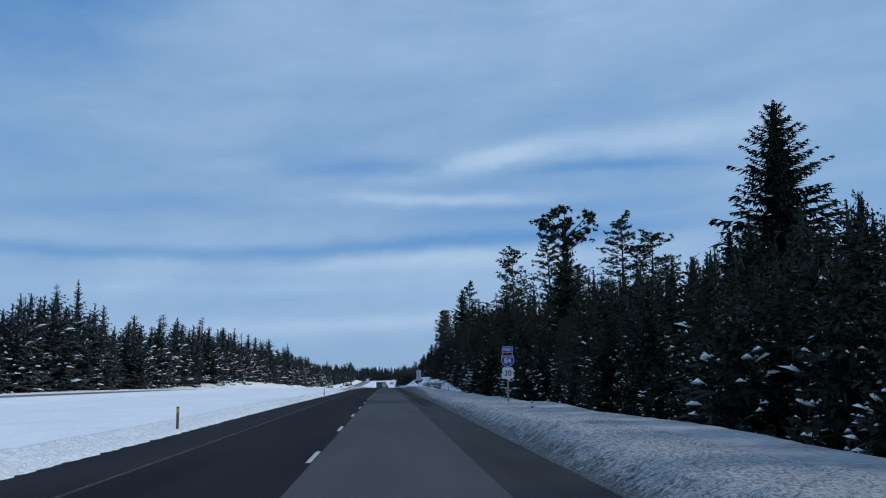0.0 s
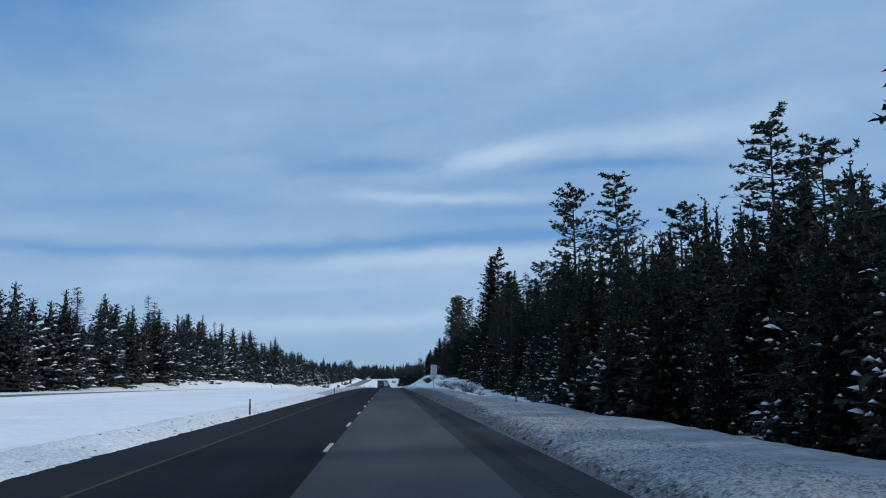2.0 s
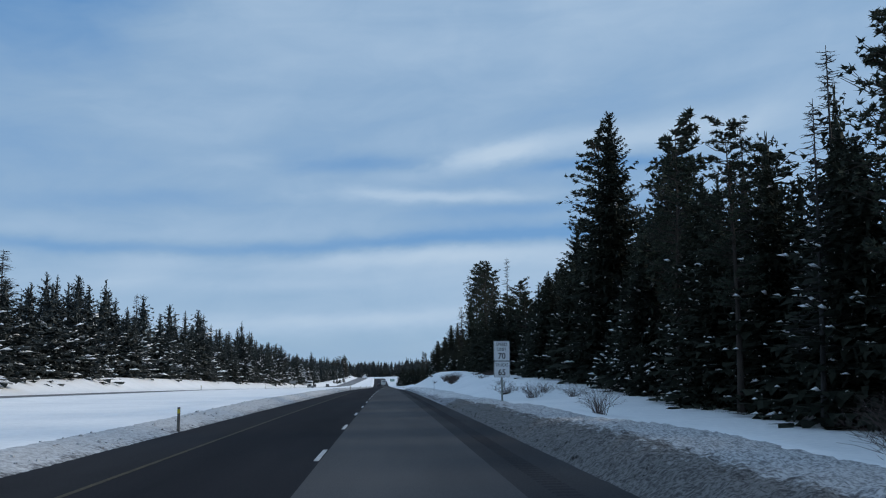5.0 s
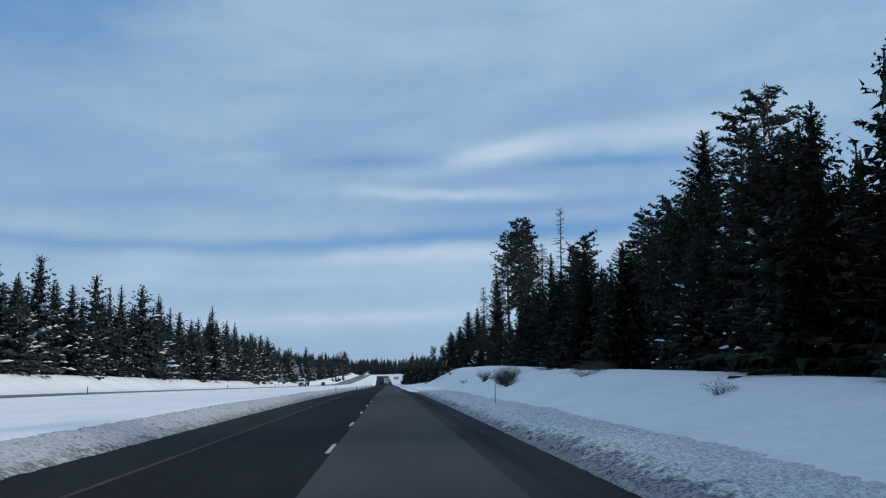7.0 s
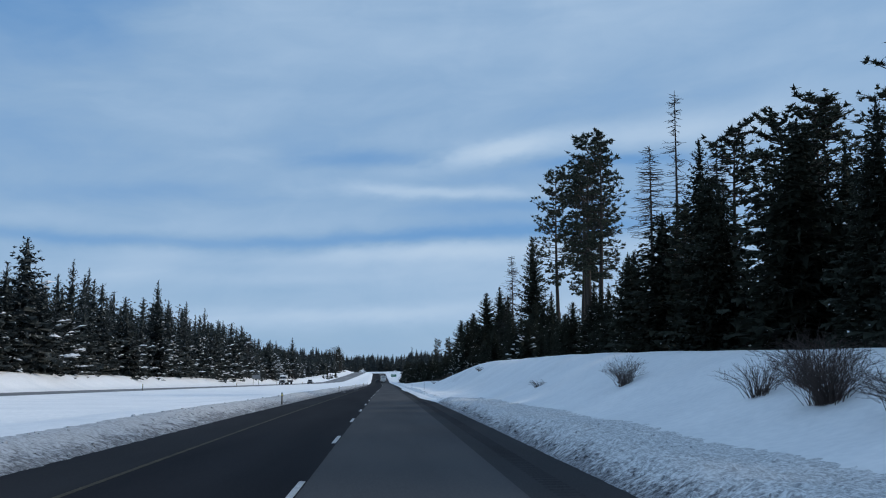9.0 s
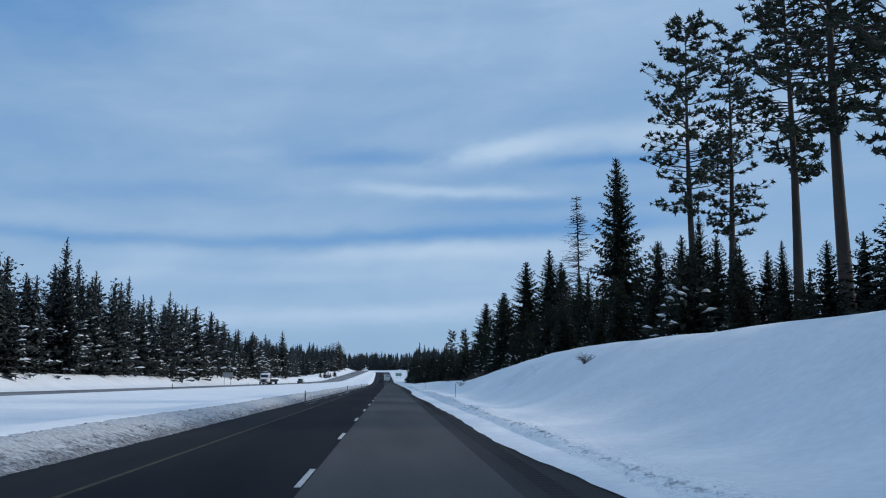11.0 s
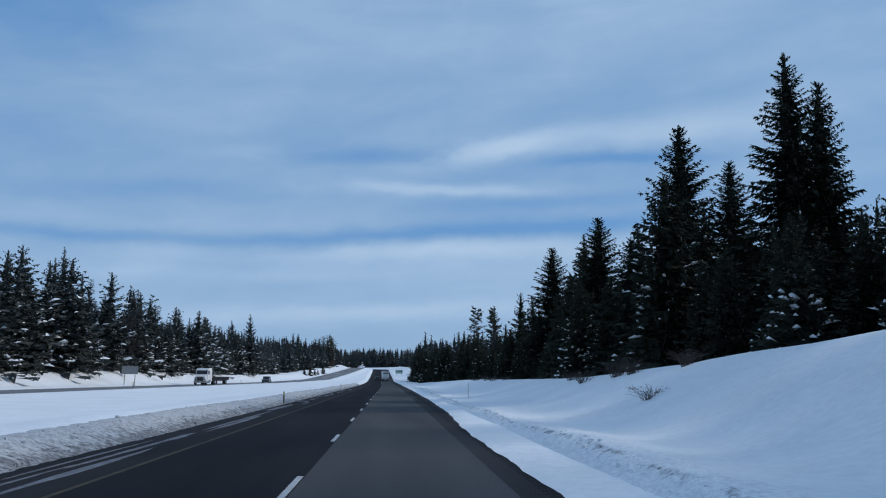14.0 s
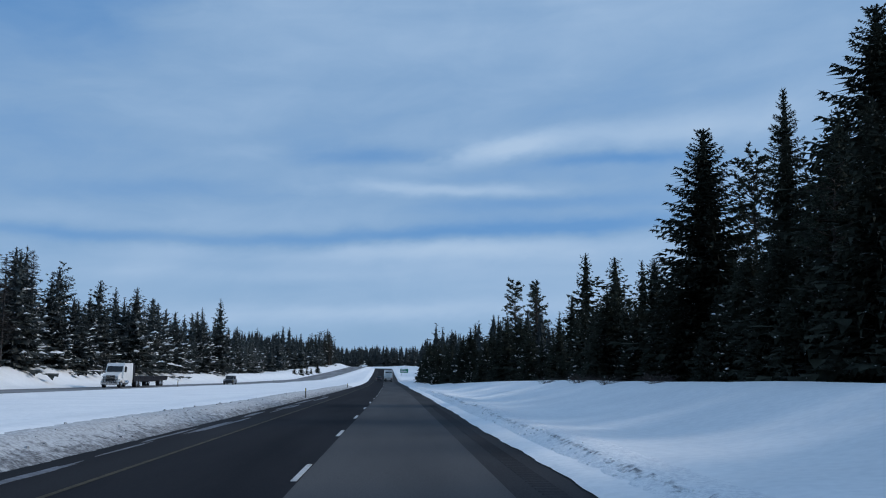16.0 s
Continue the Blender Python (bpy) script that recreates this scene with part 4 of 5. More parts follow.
def woods(name, places, label, models, snow=True, needles=None):
    """Many trees joined into one object of needles, trunks and snow. Places: x, y, height, width factor."""
    keys = ("crown", "trunk", "snow_load")
    nr = random.Random(len(places))
    V = {k: [] for k in keys}
    F = {k: [] for k in keys}
    N = {k: 0 for k in keys}
    for x, y, hgt, wd in places:
        proto = models[nr.randrange(4)]
        a = nr.uniform(0, 6.283)
        ca, sa = math.cos(a), math.sin(a)
        s = hgt / 12.0
        z = ground_at(x, y) - 0.1
        for k, (v, f) in zip(("crown", "trunk", "snow_load"), ((proto[0], proto[1]), (proto[2], proto[3]), (proto[4], proto[5]))):
            if k == "snow_load" and not snow:
                continue
            w = np.stack([(v[:, 0] * ca - v[:, 1] * sa) * s * wd + x, (v[:, 0] * sa + v[:, 1] * ca) * s * wd + y, v[:, 2] * s + z], -1)
            V[k].append(w)
            F[k] += [tuple(i + N[k] for i in q) for q in f]
            N[k] += len(v)
    ob = thing(name, (0, 0, 0), label=label, category="woods", kind="stuff")
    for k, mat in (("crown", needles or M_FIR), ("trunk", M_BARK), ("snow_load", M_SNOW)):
        if V[k]:
            part(k, mesh_of(k, np.concatenate(V[k]).tolist(), F[k]), mat, ob)
    return ob


frng = random.Random(9)
deep = []
for i in range(640):
    y = frng.uniform(5, 760)
    x = edge_right(y) + 3 + 24 * frng.random() ** 1.3 + float(bend(y))
    rise = min(2.2, (x - float(bend(y))) / edge_right(y)) if y < 320 or 445 < y < 560 else 1.0
    deep.append((x, y, wall_height(y) * rise * frng.uniform(0.55, 0.72 if y < 140 else 0.84 if rise > 1.1 else 1.06), frng.uniform(1.1, 1.6) / max(1.0, rise * 0.8)))
for i in range(90):
    y = frng.uniform(-25, 132)
    x = edge_right(y) + 4 + 20 * frng.random()
    deep.append((x, y, max(8.0, wall_height(y)) * x / edge_right(y) * frng.uniform(0.48, 0.68), frng.uniform(1.0, 1.3)))
for x, y, h in ((34, 152, 17), (37, 147, 18), (40, 143, 16), (43, 138, 14), (38, 155, 19), (30, 158, 15), (28, 165, 16), (31, 171, 17), (41, 150, 18), (45, 144, 15)):
    deep.append((x, y, h, 1.3))
behind = [p for p in deep if p[0] < edge_right(p[1]) + 9 and p[1] < 560]
middle = [p for p in deep if p not in behind and p[1] < 560]
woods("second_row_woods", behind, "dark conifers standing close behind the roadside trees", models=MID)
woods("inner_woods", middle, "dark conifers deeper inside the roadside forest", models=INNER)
woods("deep_woods", [p for p in deep if p[1] >= 560], "dark conifers standing densely deeper in the forest", models=FAR, needles=M_FIR_HAZE)


def edge_left(y):
    return float(np.interp(y, [0, 150, 300, 450, 650, 800, 900, 1000, 1200], [-47, -46, -50, -49, -47, -46, -38, -33, -30]))


left_near = []
for k in range(9):
    tall("q", k % 2, -36 - 1.7 * k + frng.uniform(-1, 1), 1000 + frng.uniform(-14, 14), 27.5 - 0.5 * abs(k - 3) - frng.uniform(0, 3), GL, 1.5)
for x, y, h in ((-34.5, 833, 4.2), (-33.5, 848, 3.2), (-31.5, 880, 4.6), (-33, 862, 2.6), (-36.5, 826, 3.0)):
    plant(YOUNG[0], YOUNG_H[0], x + float(bend(y)), y, h, GL, 1.2)
y = 60.0
while y < 800:
    e = edge_left(y) + float(bend(y))
    for row_x in (0, 5):
        x = e - row_x - frng.uniform(0, 4)
        hgt = float(np.interp(y, [0, 150, 250, 400, 600, 800], [11.5, 12.5, 14.5, 15, 13.5, 12])) * frng.uniform(0.6, 1.25)
        k = frng.random()
        if y < 640 and 0.20 < k < 0.26:
            i = frng.randrange(2)
            plant(SNAGS[i], SNAG_H[i], x, y, hgt * 1.1, GL, 1.3)
        elif y < 640 and k < 0.20:
            i = frng.randrange(4)
            plant(DUSTED[i], FIR_H[i], x, y + frng.uniform(-1, 1), hgt, GL, frng.uniform(1.1, 1.4))
        else:
            left_near.append((x, y, hgt, frng.uniform(1.1, 1.55)))
    y += frng.uniform(4.0, 6.0)
for i in range(520):
    y = frng.uniform(40, 1000)
    x = edge_left(y) - 1 - 34 * frng.random() ** 1.4 + float(bend(y))
    left_near.append((x, y, float(np.interp(y, [0, 150, 250, 400, 600, 800], [10, 11, 12.5, 13.5, 12, 12])) * frng.uniform(0.7, 1.15), frng.uniform(1.2, 1.6)))
front = [p for p in left_near if p[0] > edge_left(p[1]) + float(bend(p[1])) - 7 and p[1] < 760]
woods("median_side_woods", front, "snow-dusted conifers along the far side of the median", needles=M_FIR_DUSTED, models=LADEN)
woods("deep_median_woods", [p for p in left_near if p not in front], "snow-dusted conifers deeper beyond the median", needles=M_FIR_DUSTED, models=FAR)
far_trees = []
for i in range(300):
    y = frng.uniform(760, 1300)
    x = float(np.interp(y, [760, 880, 950], [14, 22, 16])) + 50 * frng.random() ** 1.4 + float(bend(y))
    if y < 820 or x > 19:
        far_trees.append((x, y, frng.uniform(12, 19), frng.uniform(1.1, 1.6)))
for i in range(240):
    y = frng.uniform(800, 1300)
    x = float(bend(y)) + edge_left(y) - 45 * frng.random()
    far_trees.append((x, y, frng.uniform(11, 19), frng.uniform(1.1, 1.6)))
for i in range(560):
    y = 1180 + 260 * frng.random()
    x = frng.uniform(-240, 170)
    if abs(x - float(bend(y))) < 9 or abs(x - float(bend(y)) + 16) < 7:
        continue
    far_trees.append((x, y, frng.uniform(11, 18), frng.uniform(1.2, 1.8)))
for i in range(150):
    y = 1400 + 190 * frng.random()
    x = frng.uniform(-170, -20)
    if abs(x - float(bend(y))) > 9:
        far_trees.append((x, y, frng.uniform(11, 16), frng.uniform(1.3, 1.9)))
woods("far_woods", far_trees, "distant dark conifer forest closing the road's view", snow=False, models=FAR, needles=M_FIR_HAZE)


# ---- plowed snow along the roadway ----
def ripple(x, y, s, seed):
    return noise.noise((x * s + seed, y * s, seed * 0.37))


def berm_sheet(name, us, y0, y1, dy, rise, mat, label, seed, crumbs=0.0):
    """A rough plowed bank: the ground's own shape with lumps, dipping under at both edges."""
    ysb = np.arange(y0, y1, dy)
    X, Y = np.meshgrid(us, ysb)
    Z = ground(X + bend(Y), Y)
    ua, ub = us[0], us[-1]
    t = (X - ua) / (ub - ua)
    inner = t if ua > 0 else 1 - t
    side = np.minimum(step(0, 0.09, inner), step(0, 0.35, 1 - inner))
    rough = np.array([0.55 * abs(ripple(a, b, 1.3, seed)) + 0.45 * abs(ripple(a, b, 3.4, seed + 3)) + 0.25 * abs(ripple(a, b, 7.0, seed + 9)) for a, b in zip(X.ravel(), Y.ravel())]).reshape(X.shape)
    if crumbs:
        lumps = np.array([0.60 - noise.voronoi((a * 2.9 + seed, b * 2.9, 0.3))[0][0] for a, b in zip(X.ravel(), Y.ravel())]).reshape(X.shape)
        rough = rough + crumbs * np.clip(lumps, -0.3, 0.6)
    Z = Z - 0.05 + side * (0.07 + rise(Y, t) * rough * step(0.02, 0.30, inner))
    idx = np.arange(X.size).reshape(X.shape)
    quads = np.stack([idx[:-1, :-1], idx[:-1, 1:], idx[1:, 1:], idx[1:, :-1]], -1).reshape(-1, 4)
    me = bpy.data.meshes.new(name)
    me.from_pydata(np.stack([X + bend(Y), Y, Z], -1).reshape(-1, 3).tolist(), [], quads.tolist())
    me.shade_smooth()
    me.materials.append(mat)
    return tagged(new(name, me), label, "snow bank", kind="structure")


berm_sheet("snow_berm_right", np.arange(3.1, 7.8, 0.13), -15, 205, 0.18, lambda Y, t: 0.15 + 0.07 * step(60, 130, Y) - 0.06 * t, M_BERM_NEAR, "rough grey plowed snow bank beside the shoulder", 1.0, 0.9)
berm_sheet("snow_berm_right_middle", np.arange(3.1, 7.8, 0.13), 204.96, 332, 0.18, lambda Y, t: 0.22 - 0.06 * t - 0.12 * t * step(205, 235, Y), M_BERM_MID, "broken dirty snow ridge beside the shoulder", 1.0, 0.9)
berm_sheet("snow_bank_right", np.arange(5.4, 12.6, 0.4), -15, 128, 0.6, lambda Y, t: 0.10 + 0 * Y, M_BANK, "grey snow bank below the roadside trees", 21.0)
berm_sheet("snow_berm_right_far", np.arange(3.3, 5.6, 0.15), 330, 640, 0.28, lambda Y, t: (0.05 + 0.11 * np.exp(-((t - 0.38) / 0.14) ** 2)) * (1 + 0.3 * np.sin(Y * 0.2)), M_RIDGE, "low plowed snow ridge beside packed snow", 5.0, 0.7)
berm_sheet("snow_berm_left", -np.arange(6.65, 9.3, 0.15)[::-1], 160, 640, 0.32, lambda Y, t: 0.05 + 0.05 * step(140, 230, Y), M_BERM_FAR_SIDE, "grey plowed snow bank along the median", 11.0, 0.7)


berm_sheet("snow_berm_left_near", -np.arange(6.65, 9.6, 0.17)[::-1], -15, 162, 0.34, lambda Y, t: 0.12 + 0 * Y, M_EDGE_LEFT, "crumbled white snow edge along the median", 15.0, 0.9)


def lump(b, rng, c, s, flat=0.6):
    vs = []
    for q in range(5):
        a = 6.283 * q / 5 + rng.uniform(-0.3, 0.3)
        r = s * rng.uniform(0.6, 1.15)
        vs.append((c[0] + r * math.cos(a), c[1] + r * math.sin(a), c[2] - s * rng.uniform(0.05, 0.35)))
    top = s * flat * rng.uniform(0.7, 1.3)
    tx, ty0 = rng.uniform(-0.2, 0.2) * s, rng.uniform(-0.2, 0.2) * s
    vs += [(c[0] + (v[0] - c[0]) * 0.55 + tx, c[1] + (v[1] - c[1]) * 0.55 + ty0, c[2] + top * rng.uniform(0.8, 1.1)) for v in vs[:5]]
    b.add(vs, [(i, (i + 1) % 5, 5 + (i + 1) % 5, 5 + i) for i in range(5)] + [tuple(range(5, 10))])


def scatter(name, count, place, size, mat, label, seed, flat=0.6):
    rng = random.Random(seed)
    b = Build()
    for i in range(count):
        x, y = place(rng)
        lump(b, rng, (x, y, ground_at(x, y) + 0.03), size * rng.uniform(0.4, 1.0) ** 2 * 1.6, flat)
    ob = part(name, mesh_of(name, b.v, b.f), mat)
    return tagged(ob, label, "snow", kind="stuff")


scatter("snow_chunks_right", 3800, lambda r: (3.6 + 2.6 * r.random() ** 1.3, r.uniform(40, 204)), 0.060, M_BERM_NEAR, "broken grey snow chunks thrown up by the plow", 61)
scatter("snow_chunks_right_middle", 3800, lambda r: (3.65 + 2.8 * r.random() ** 1.3, r.uniform(204, 332)), 0.062, M_BERM_MID, "broken whitish snow chunks thrown up by the plow", 65)
scatter("snow_chunks_ridge", 1800, lambda r: (4.12 + r.gauss(0, 0.14), r.uniform(330, 560)), 0.062, M_RIDGE, "line of broken snow chunks along the shoulder", 62)
scatter("snow_chunks_left", 2600, lambda r: (-7.2 - 1.5 * r.random() ** 1.4, r.uniform(60, 600)), 0.060, M_BERM_FAR_SIDE, "broken snow chunks on the median bank", 63)
scatter("trodden_snow", 420, lambda r: (9.0 + 2.6 * r.random(), r.uniform(386, 398)), 0.075, M_SNOW, "trodden uneven patch of snow on the slope", 64, 0.12)


def patches(name, rows, mat, label, seed, thick=0.010):
    """Thin streaks of snow left lying on the asphalt. Rows: place across, along, width, length."""
    rng = random.Random(seed)
    b = Build()
    for u, y, w, l in rows:
        n = 22
        ring = []
        for q in range(n):
            a = 6.283 * q / n
            r = rng.uniform(0.65, 1.15)
            yy = y + 0.5 * l * math.sin(a) * r
            ring.append((u + 0.5 * w * math.cos(a) * r + float(bend(yy)), yy))
        low = [(x, yy, float(road_z(yy)) + 0.003) for x, yy in ring]
        cx, cy = sum(p[0] for p in ring) / n, sum(p[1] for p in ring) / n
        top = [(cx + (x - cx) * 0.9, cy + (yy - cy) * 0.94, float(road_z(yy)) + thick) for x, yy in ring]
        mid = (cx, cy, float(road_z(cy)) + thick * 1.1)
        b.add(low + top + [mid], [(i, (i + 1) % n, n + (i + 1) % n, n + i) for i in range(n)] + [(n + i, n + (i + 1) % n, 2 * n) for i in range(n)])
    ob = part(name, mesh_of(name, b.v, b.f), mat)
    return tagged(ob, label, "snow", kind="stuff")


srng = random.Random(77)
patches("snow_streaks", [(srng.uniform(-6.75, -5.9), y + srng.uniform(-3, 3), srng.uniform(0.08, 0.30), srng.uniform(4, 12)) for y in np.arange(392, 560, 4.2)], M_STREAK, "thin dirty snow streaks lying on the inner shoulder", 78)


def packed_edge(Y):
    return 2.88 + 0.05 * np.sin(Y * 0.21) + 0.03 * np.sin(Y * 1.13 + 1) + 0.02 * np.sin(Y * 2.9) + 0.22 * step(440, 480, Y) - 0.45 * np.exp(-((Y - 428) / 24.0) ** 2)


def packed_sheet():
    ysb = np.arange(322, 640, 0.7)
    k = np.linspace(0, 1, 6)
    T, Y = np.meshgrid(k, ysb)
    a = packed_edge(Y) + 0.9 * (1 - step(322, 350, Y))
    X = a + (3.9 - a) * T
    Z = road_z(Y) + 0.022 + 0.05 * step(0, 0.35, T) + 0.06 * T
    idx = np.arange(X.size).reshape(X.shape)
    quads = np.stack([idx[:-1, :-1], idx[:-1, 1:], idx[1:, 1:], idx[1:, :-1]], -1).reshape(-1, 4)
    me = bpy.data.meshes.new("packed_snow")
    me.from_pydata(np.stack([X + bend(Y), Y, Z], -1).reshape(-1, 3).tolist(), [], quads.tolist())
    me.shade_smooth()
    me.materials.append(M_SNOW)
    return tagged(new("packed_snow", me), "smooth packed snow over the outer shoulder", "snow", kind="structure")


packed_sheet()

# ---- road markings ----
PERIOD, FIRST = 12.192, -4.35
stripe_me = Build().box((0, 1.52, 0), (0.11, 3.05, 0.012), 0.003).mesh("lane_stripe")
for k in range(-4, 62):
    y = FIRST + PERIOD * k
    ob = part("lane_stripe", stripe_me, M_WHITE_LINE, left_lane, "")
    slope = math.degrees(math.atan2(float(road_z(y + 3) - road_z(y)), 3.0))
    ob.matrix_basis = pose(-1.70 + float(bend(y)), y, float(road_z(y)) + 0.004, slope, 0, 0)

rb = Build()
for k in range(1300):
    y = 60 + 0.36 * k
    z = float(road_z(y))
    x = 2.32 + float(bend(y))
    rb.add([(x, y, z + 0.002), (x + 0.42, y, z + 0.002), (x + 0.42, y + 0.16, z + 0.002), (x, y + 0.16, z + 0.002), (x + 0.03, y + 0.08, z + 0.020), (x + 0.39, y + 0.08, z + 0.020)], [(0, 1, 5, 4), (2, 3, 4, 5), (1, 2, 5), (3, 0, 4)])
tagged(part("rumble_strip", mesh_of("rumble_strip", rb.v, rb.f), M_SHOULDER), "row of rumble ridges along the asphalt shoulder", "rumble strip", kind="stuff")


# ---- signs ----
def text_mesh(body, size, depth=0.004, bold=0.0):
    cu = bpy.data.curves.new("text", "FONT")
    cu.body, cu.size, cu.align_x, cu.align_y, cu.extrude, cu.offset = body, size, "CENTER", "CENTER", depth, bold
    ob = bpy.data.objects.new("text", cu)
    scene.collection.objects.link(ob)
    me = bpy.data.meshes.new_from_object(ob.evaluated_get(bpy.context.evaluated_depsgraph_get()))
    bpy.data.objects.remove(ob)
    bpy.data.curves.remove(cu)
    return me


def lettering(name, body, size, parent, x, z, y, mat, squeeze=1.0, bold=0.0):
    """Flat raised letters on a sign's face, which looks back along the road."""
    me = text_mesh(body, size, 0.003, bold)
    me.transform(Matrix.Diagonal((squeeze, 1, 1, 1)))
    ob = part(name, me, mat, parent)
    ob.matrix_basis = pose(x, y, z, 90, 0, 0)
    return ob


def round_rect(w, h, r, n=4):
    pts = []
    for cx, cz, a0 in ((w / 2 - r, h / 2 - r, 0), (-w / 2 + r, h / 2 - r, 90), (-w / 2 + r, -h / 2 + r, 180), (w / 2 - r, -h / 2 + r, 270)):
        for i in range(n + 1):
            a = radians(a0 + 90 * i / n)
            pts.append((cx + r * math.cos(a), cz + r * math.sin(a)))
    return pts


def plate(name, outline, z, y0, y1, mat, parent, label="", x=0.0):
    return part(name, Build().prism([(a + x, b + z) for a, b in outline], y0, y1).mesh(name), mat, parent, label)


def interstate_outline(w):
    half = [(0.0, 0.46), (0.18, 0.43), (0.36, 0.49), (0.44, 0.34), (0.50, 0.12), (0.49, -0.08), (0.40, -0.28), (0.22, -0.42), (0.0, -0.50)]
    return [(a * w, b * w) for a, b in half] + [(-a * w, b * w) for a, b in half[-2:0:-1]]


def route_outline(w):
    half = [(0.0, 0.47), (0.12, 0.45), (0.20, 0.50), (0.38, 0.45), (0.47, 0.30), (0.41, 0.14), (0.45, -0.04), (0.51, -0.22), (0.40, -0.40), (0.16, -0.43), (0.0, -0.51)]
    return [(a * w, b * w) for a, b in half] + [(-a * w, b * w) for a, b in half[-2:0:-1]]


def route_sign(x, y):
    g = ground_at(x, y)
    ob = thing("route_sign", (x, y, g - 0.3), label="blue and white highway route shields on a grey post in snow", category="road sign")
    o = 0.3 - g                                # local height of world zero
    part("post", Build().box((0, 0.05, (3.95 + o) / 2), (0.10, 0.10, 3.95 + o), 0.012).mesh("post"), M_POST, ob)
    d = plate("direction_plate", round_rect(0.62, 0.36, 0.04), 3.90 + o, -0.012, 0.0, M_SIGN_WHITE, ob)
    plate("face", round_rect(0.59, 0.33, 0.03), 3.90 + o, -0.016, -0.012, M_SIGN_BLUE, d)
    lettering("lettering", "WEST", 0.25, d, 0, 3.90 + o, -0.018, M_SIGN_WHITE, 0.82, 0.004)
    s = plate("interstate_shield", interstate_outline(0.76), 3.30 + o, -0.012, 0.0, M_SIGN_WHITE, ob)
    inner = interstate_outline(0.71)
    plate("crown_band", [p for p in inner if p[1] > 0.20] + [(-0.335, 0.19), (0.335, 0.19)], 3.30 + o, -0.016, -0.012, M_SIGN_RED, s)
    low = [p for p in inner if p[1] < 0.20]
    plate("face", [(0.338, 0.165)] + low + [(-0.338, 0.165)], 3.30 + o, -0.016, -0.012, M_SIGN_BLUE, s)
    lettering("lettering", "84", 0.44, s, 0, 3.26 + o, -0.018, M_SIGN_WHITE, 0.92, 0.006)
    lettering("small_lettering", "INTERSTATE", 0.085, s, 0, 3.535 + o, -0.018, M_SIGN_WHITE, 0.98, 0.0015)
    r = plate("route_shield", route_outline(0.72), 2.55 + o, -0.012, 0.0, M_SIGN_WHITE, ob)
    lettering("lettering", "30", 0.44, r, 0, 2.55 + o, -0.014, M_SIGN_BLACK, 0.95, 0.008)
    for z in (3.78, 3.02, 2.30):
        part("bolt", Build().tube((0, -0.026, z + o), (0, -0.012, z + o), 0.015, 0.012, 6).mesh("bolt"), M_GALV, ob)
    return ob


def speed_sign(x, y):
    g = ground_at(x, y)
    ob = thing("speed_limit_sign", (x, y, g - 0.3), 2.0, label="white speed limit sign with trucks plate on wooden post", category="road sign")
    o = 0.3 - g
    part("post", Build().box((0, 0.075, (4.95 + o) / 2), (0.10, 0.12, 4.95 + o), 0.012).mesh("post"), M_POST, ob, "weathered grey wooden post")
    for nm, zc, h, lines in (("speed_plate", 4.50, 1.26, (("SPEED", 0.30, 0.40, 0.88), ("LIMIT", 0.30, 0.09, 0.88), ("70", 0.52, -0.33, 0.95))), ("truck_plate", 3.35, 1.01, (("TRUCKS", 0.28, 0.26, 0.80), ("65", 0.52, -0.20, 0.95)))):
        p = plate(nm, round_rect(1.02, h, 0.06), zc + o, -0.010, 0.0, M_SIGN_WHITE, ob)
        plate("border", round_rect(0.99, h - 0.03, 0.05), zc + o, -0.013, -0.010, M_SIGN_BLACK, p)
        plate("face", round_rect(0.955, h - 0.065, 0.04), zc + o, -0.016, -0.013, M_SIGN_WHITE, p)
        for txt, sz, dz, sq in lines:
            lettering("lettering", txt, sz, p, 0, zc + dz + o, -0.018, M_SIGN_BLACK, sq, 0.0 if sz < 0.4 else 0.008)
        for dz in (h / 2 - 0.08, -h / 2 + 0.08):
            part("bolt", Build().tube((0, -0.03, zc + dz + o), (0, -0.014, zc + dz + o), 0.02, 0.016, 6).mesh("bolt"), M_GALV, p)
    return ob


route_sign(6.87, 51.7)
speed_sign(7.05, 203.6)


def board_sign(name, x, y, w, z0, z1, face, back, label, turned=False, bars=()):
    g = ground_at(x, y)
    ob = thing(name, (x, y, g - 0.3), label=label, category="road sign")
    o = 0.3 - g
    p = plate("panel", round_rect(w, z1 - z0, 0.06), (z0 + z1) / 2 + o, -0.03, 0.0, face, ob)
    for k in (-0.32, 0.32):
        part("post", Build().box((w * k, 0.06, (z1 - 0.2 + o) / 2), (0.10, 0.11, z1 - 0.2 + o), 0.01).mesh("post"), M_POST, ob)
    for k in (0.25, 0.75):
        part("brace", Build().box((0, 0.02, z0 + (z1 - z0) * k + o), (w * 0.96, 0.04, 0.06), 0.008).mesh("brace"), M_GALV, ob)
    for bx, bz, bw, bh in bars:
        plate("bar", round_rect(bw, bh, 0.02, 2), (z0 + z1) / 2 + bz + o, -0.038, -0.03, M_SIGN_WHITE, p, x=bx)
    return ob


board_sign("guide_sign", 4.4, 880, 3.6, 2.35, 4.1, M_SIGN_GREEN, None, "green highway guide sign on two posts in snow", bars=((-0.3, 0.45, 2.6, 0.28), (-0.2, -0.25, 2.9, 0.28)))
back = board_sign("sign_seen_from_behind", -41.9, 558, 2.6, 1.85, 3.15, M_GALV, None, "grey back of a sign board beside the far carriageway")


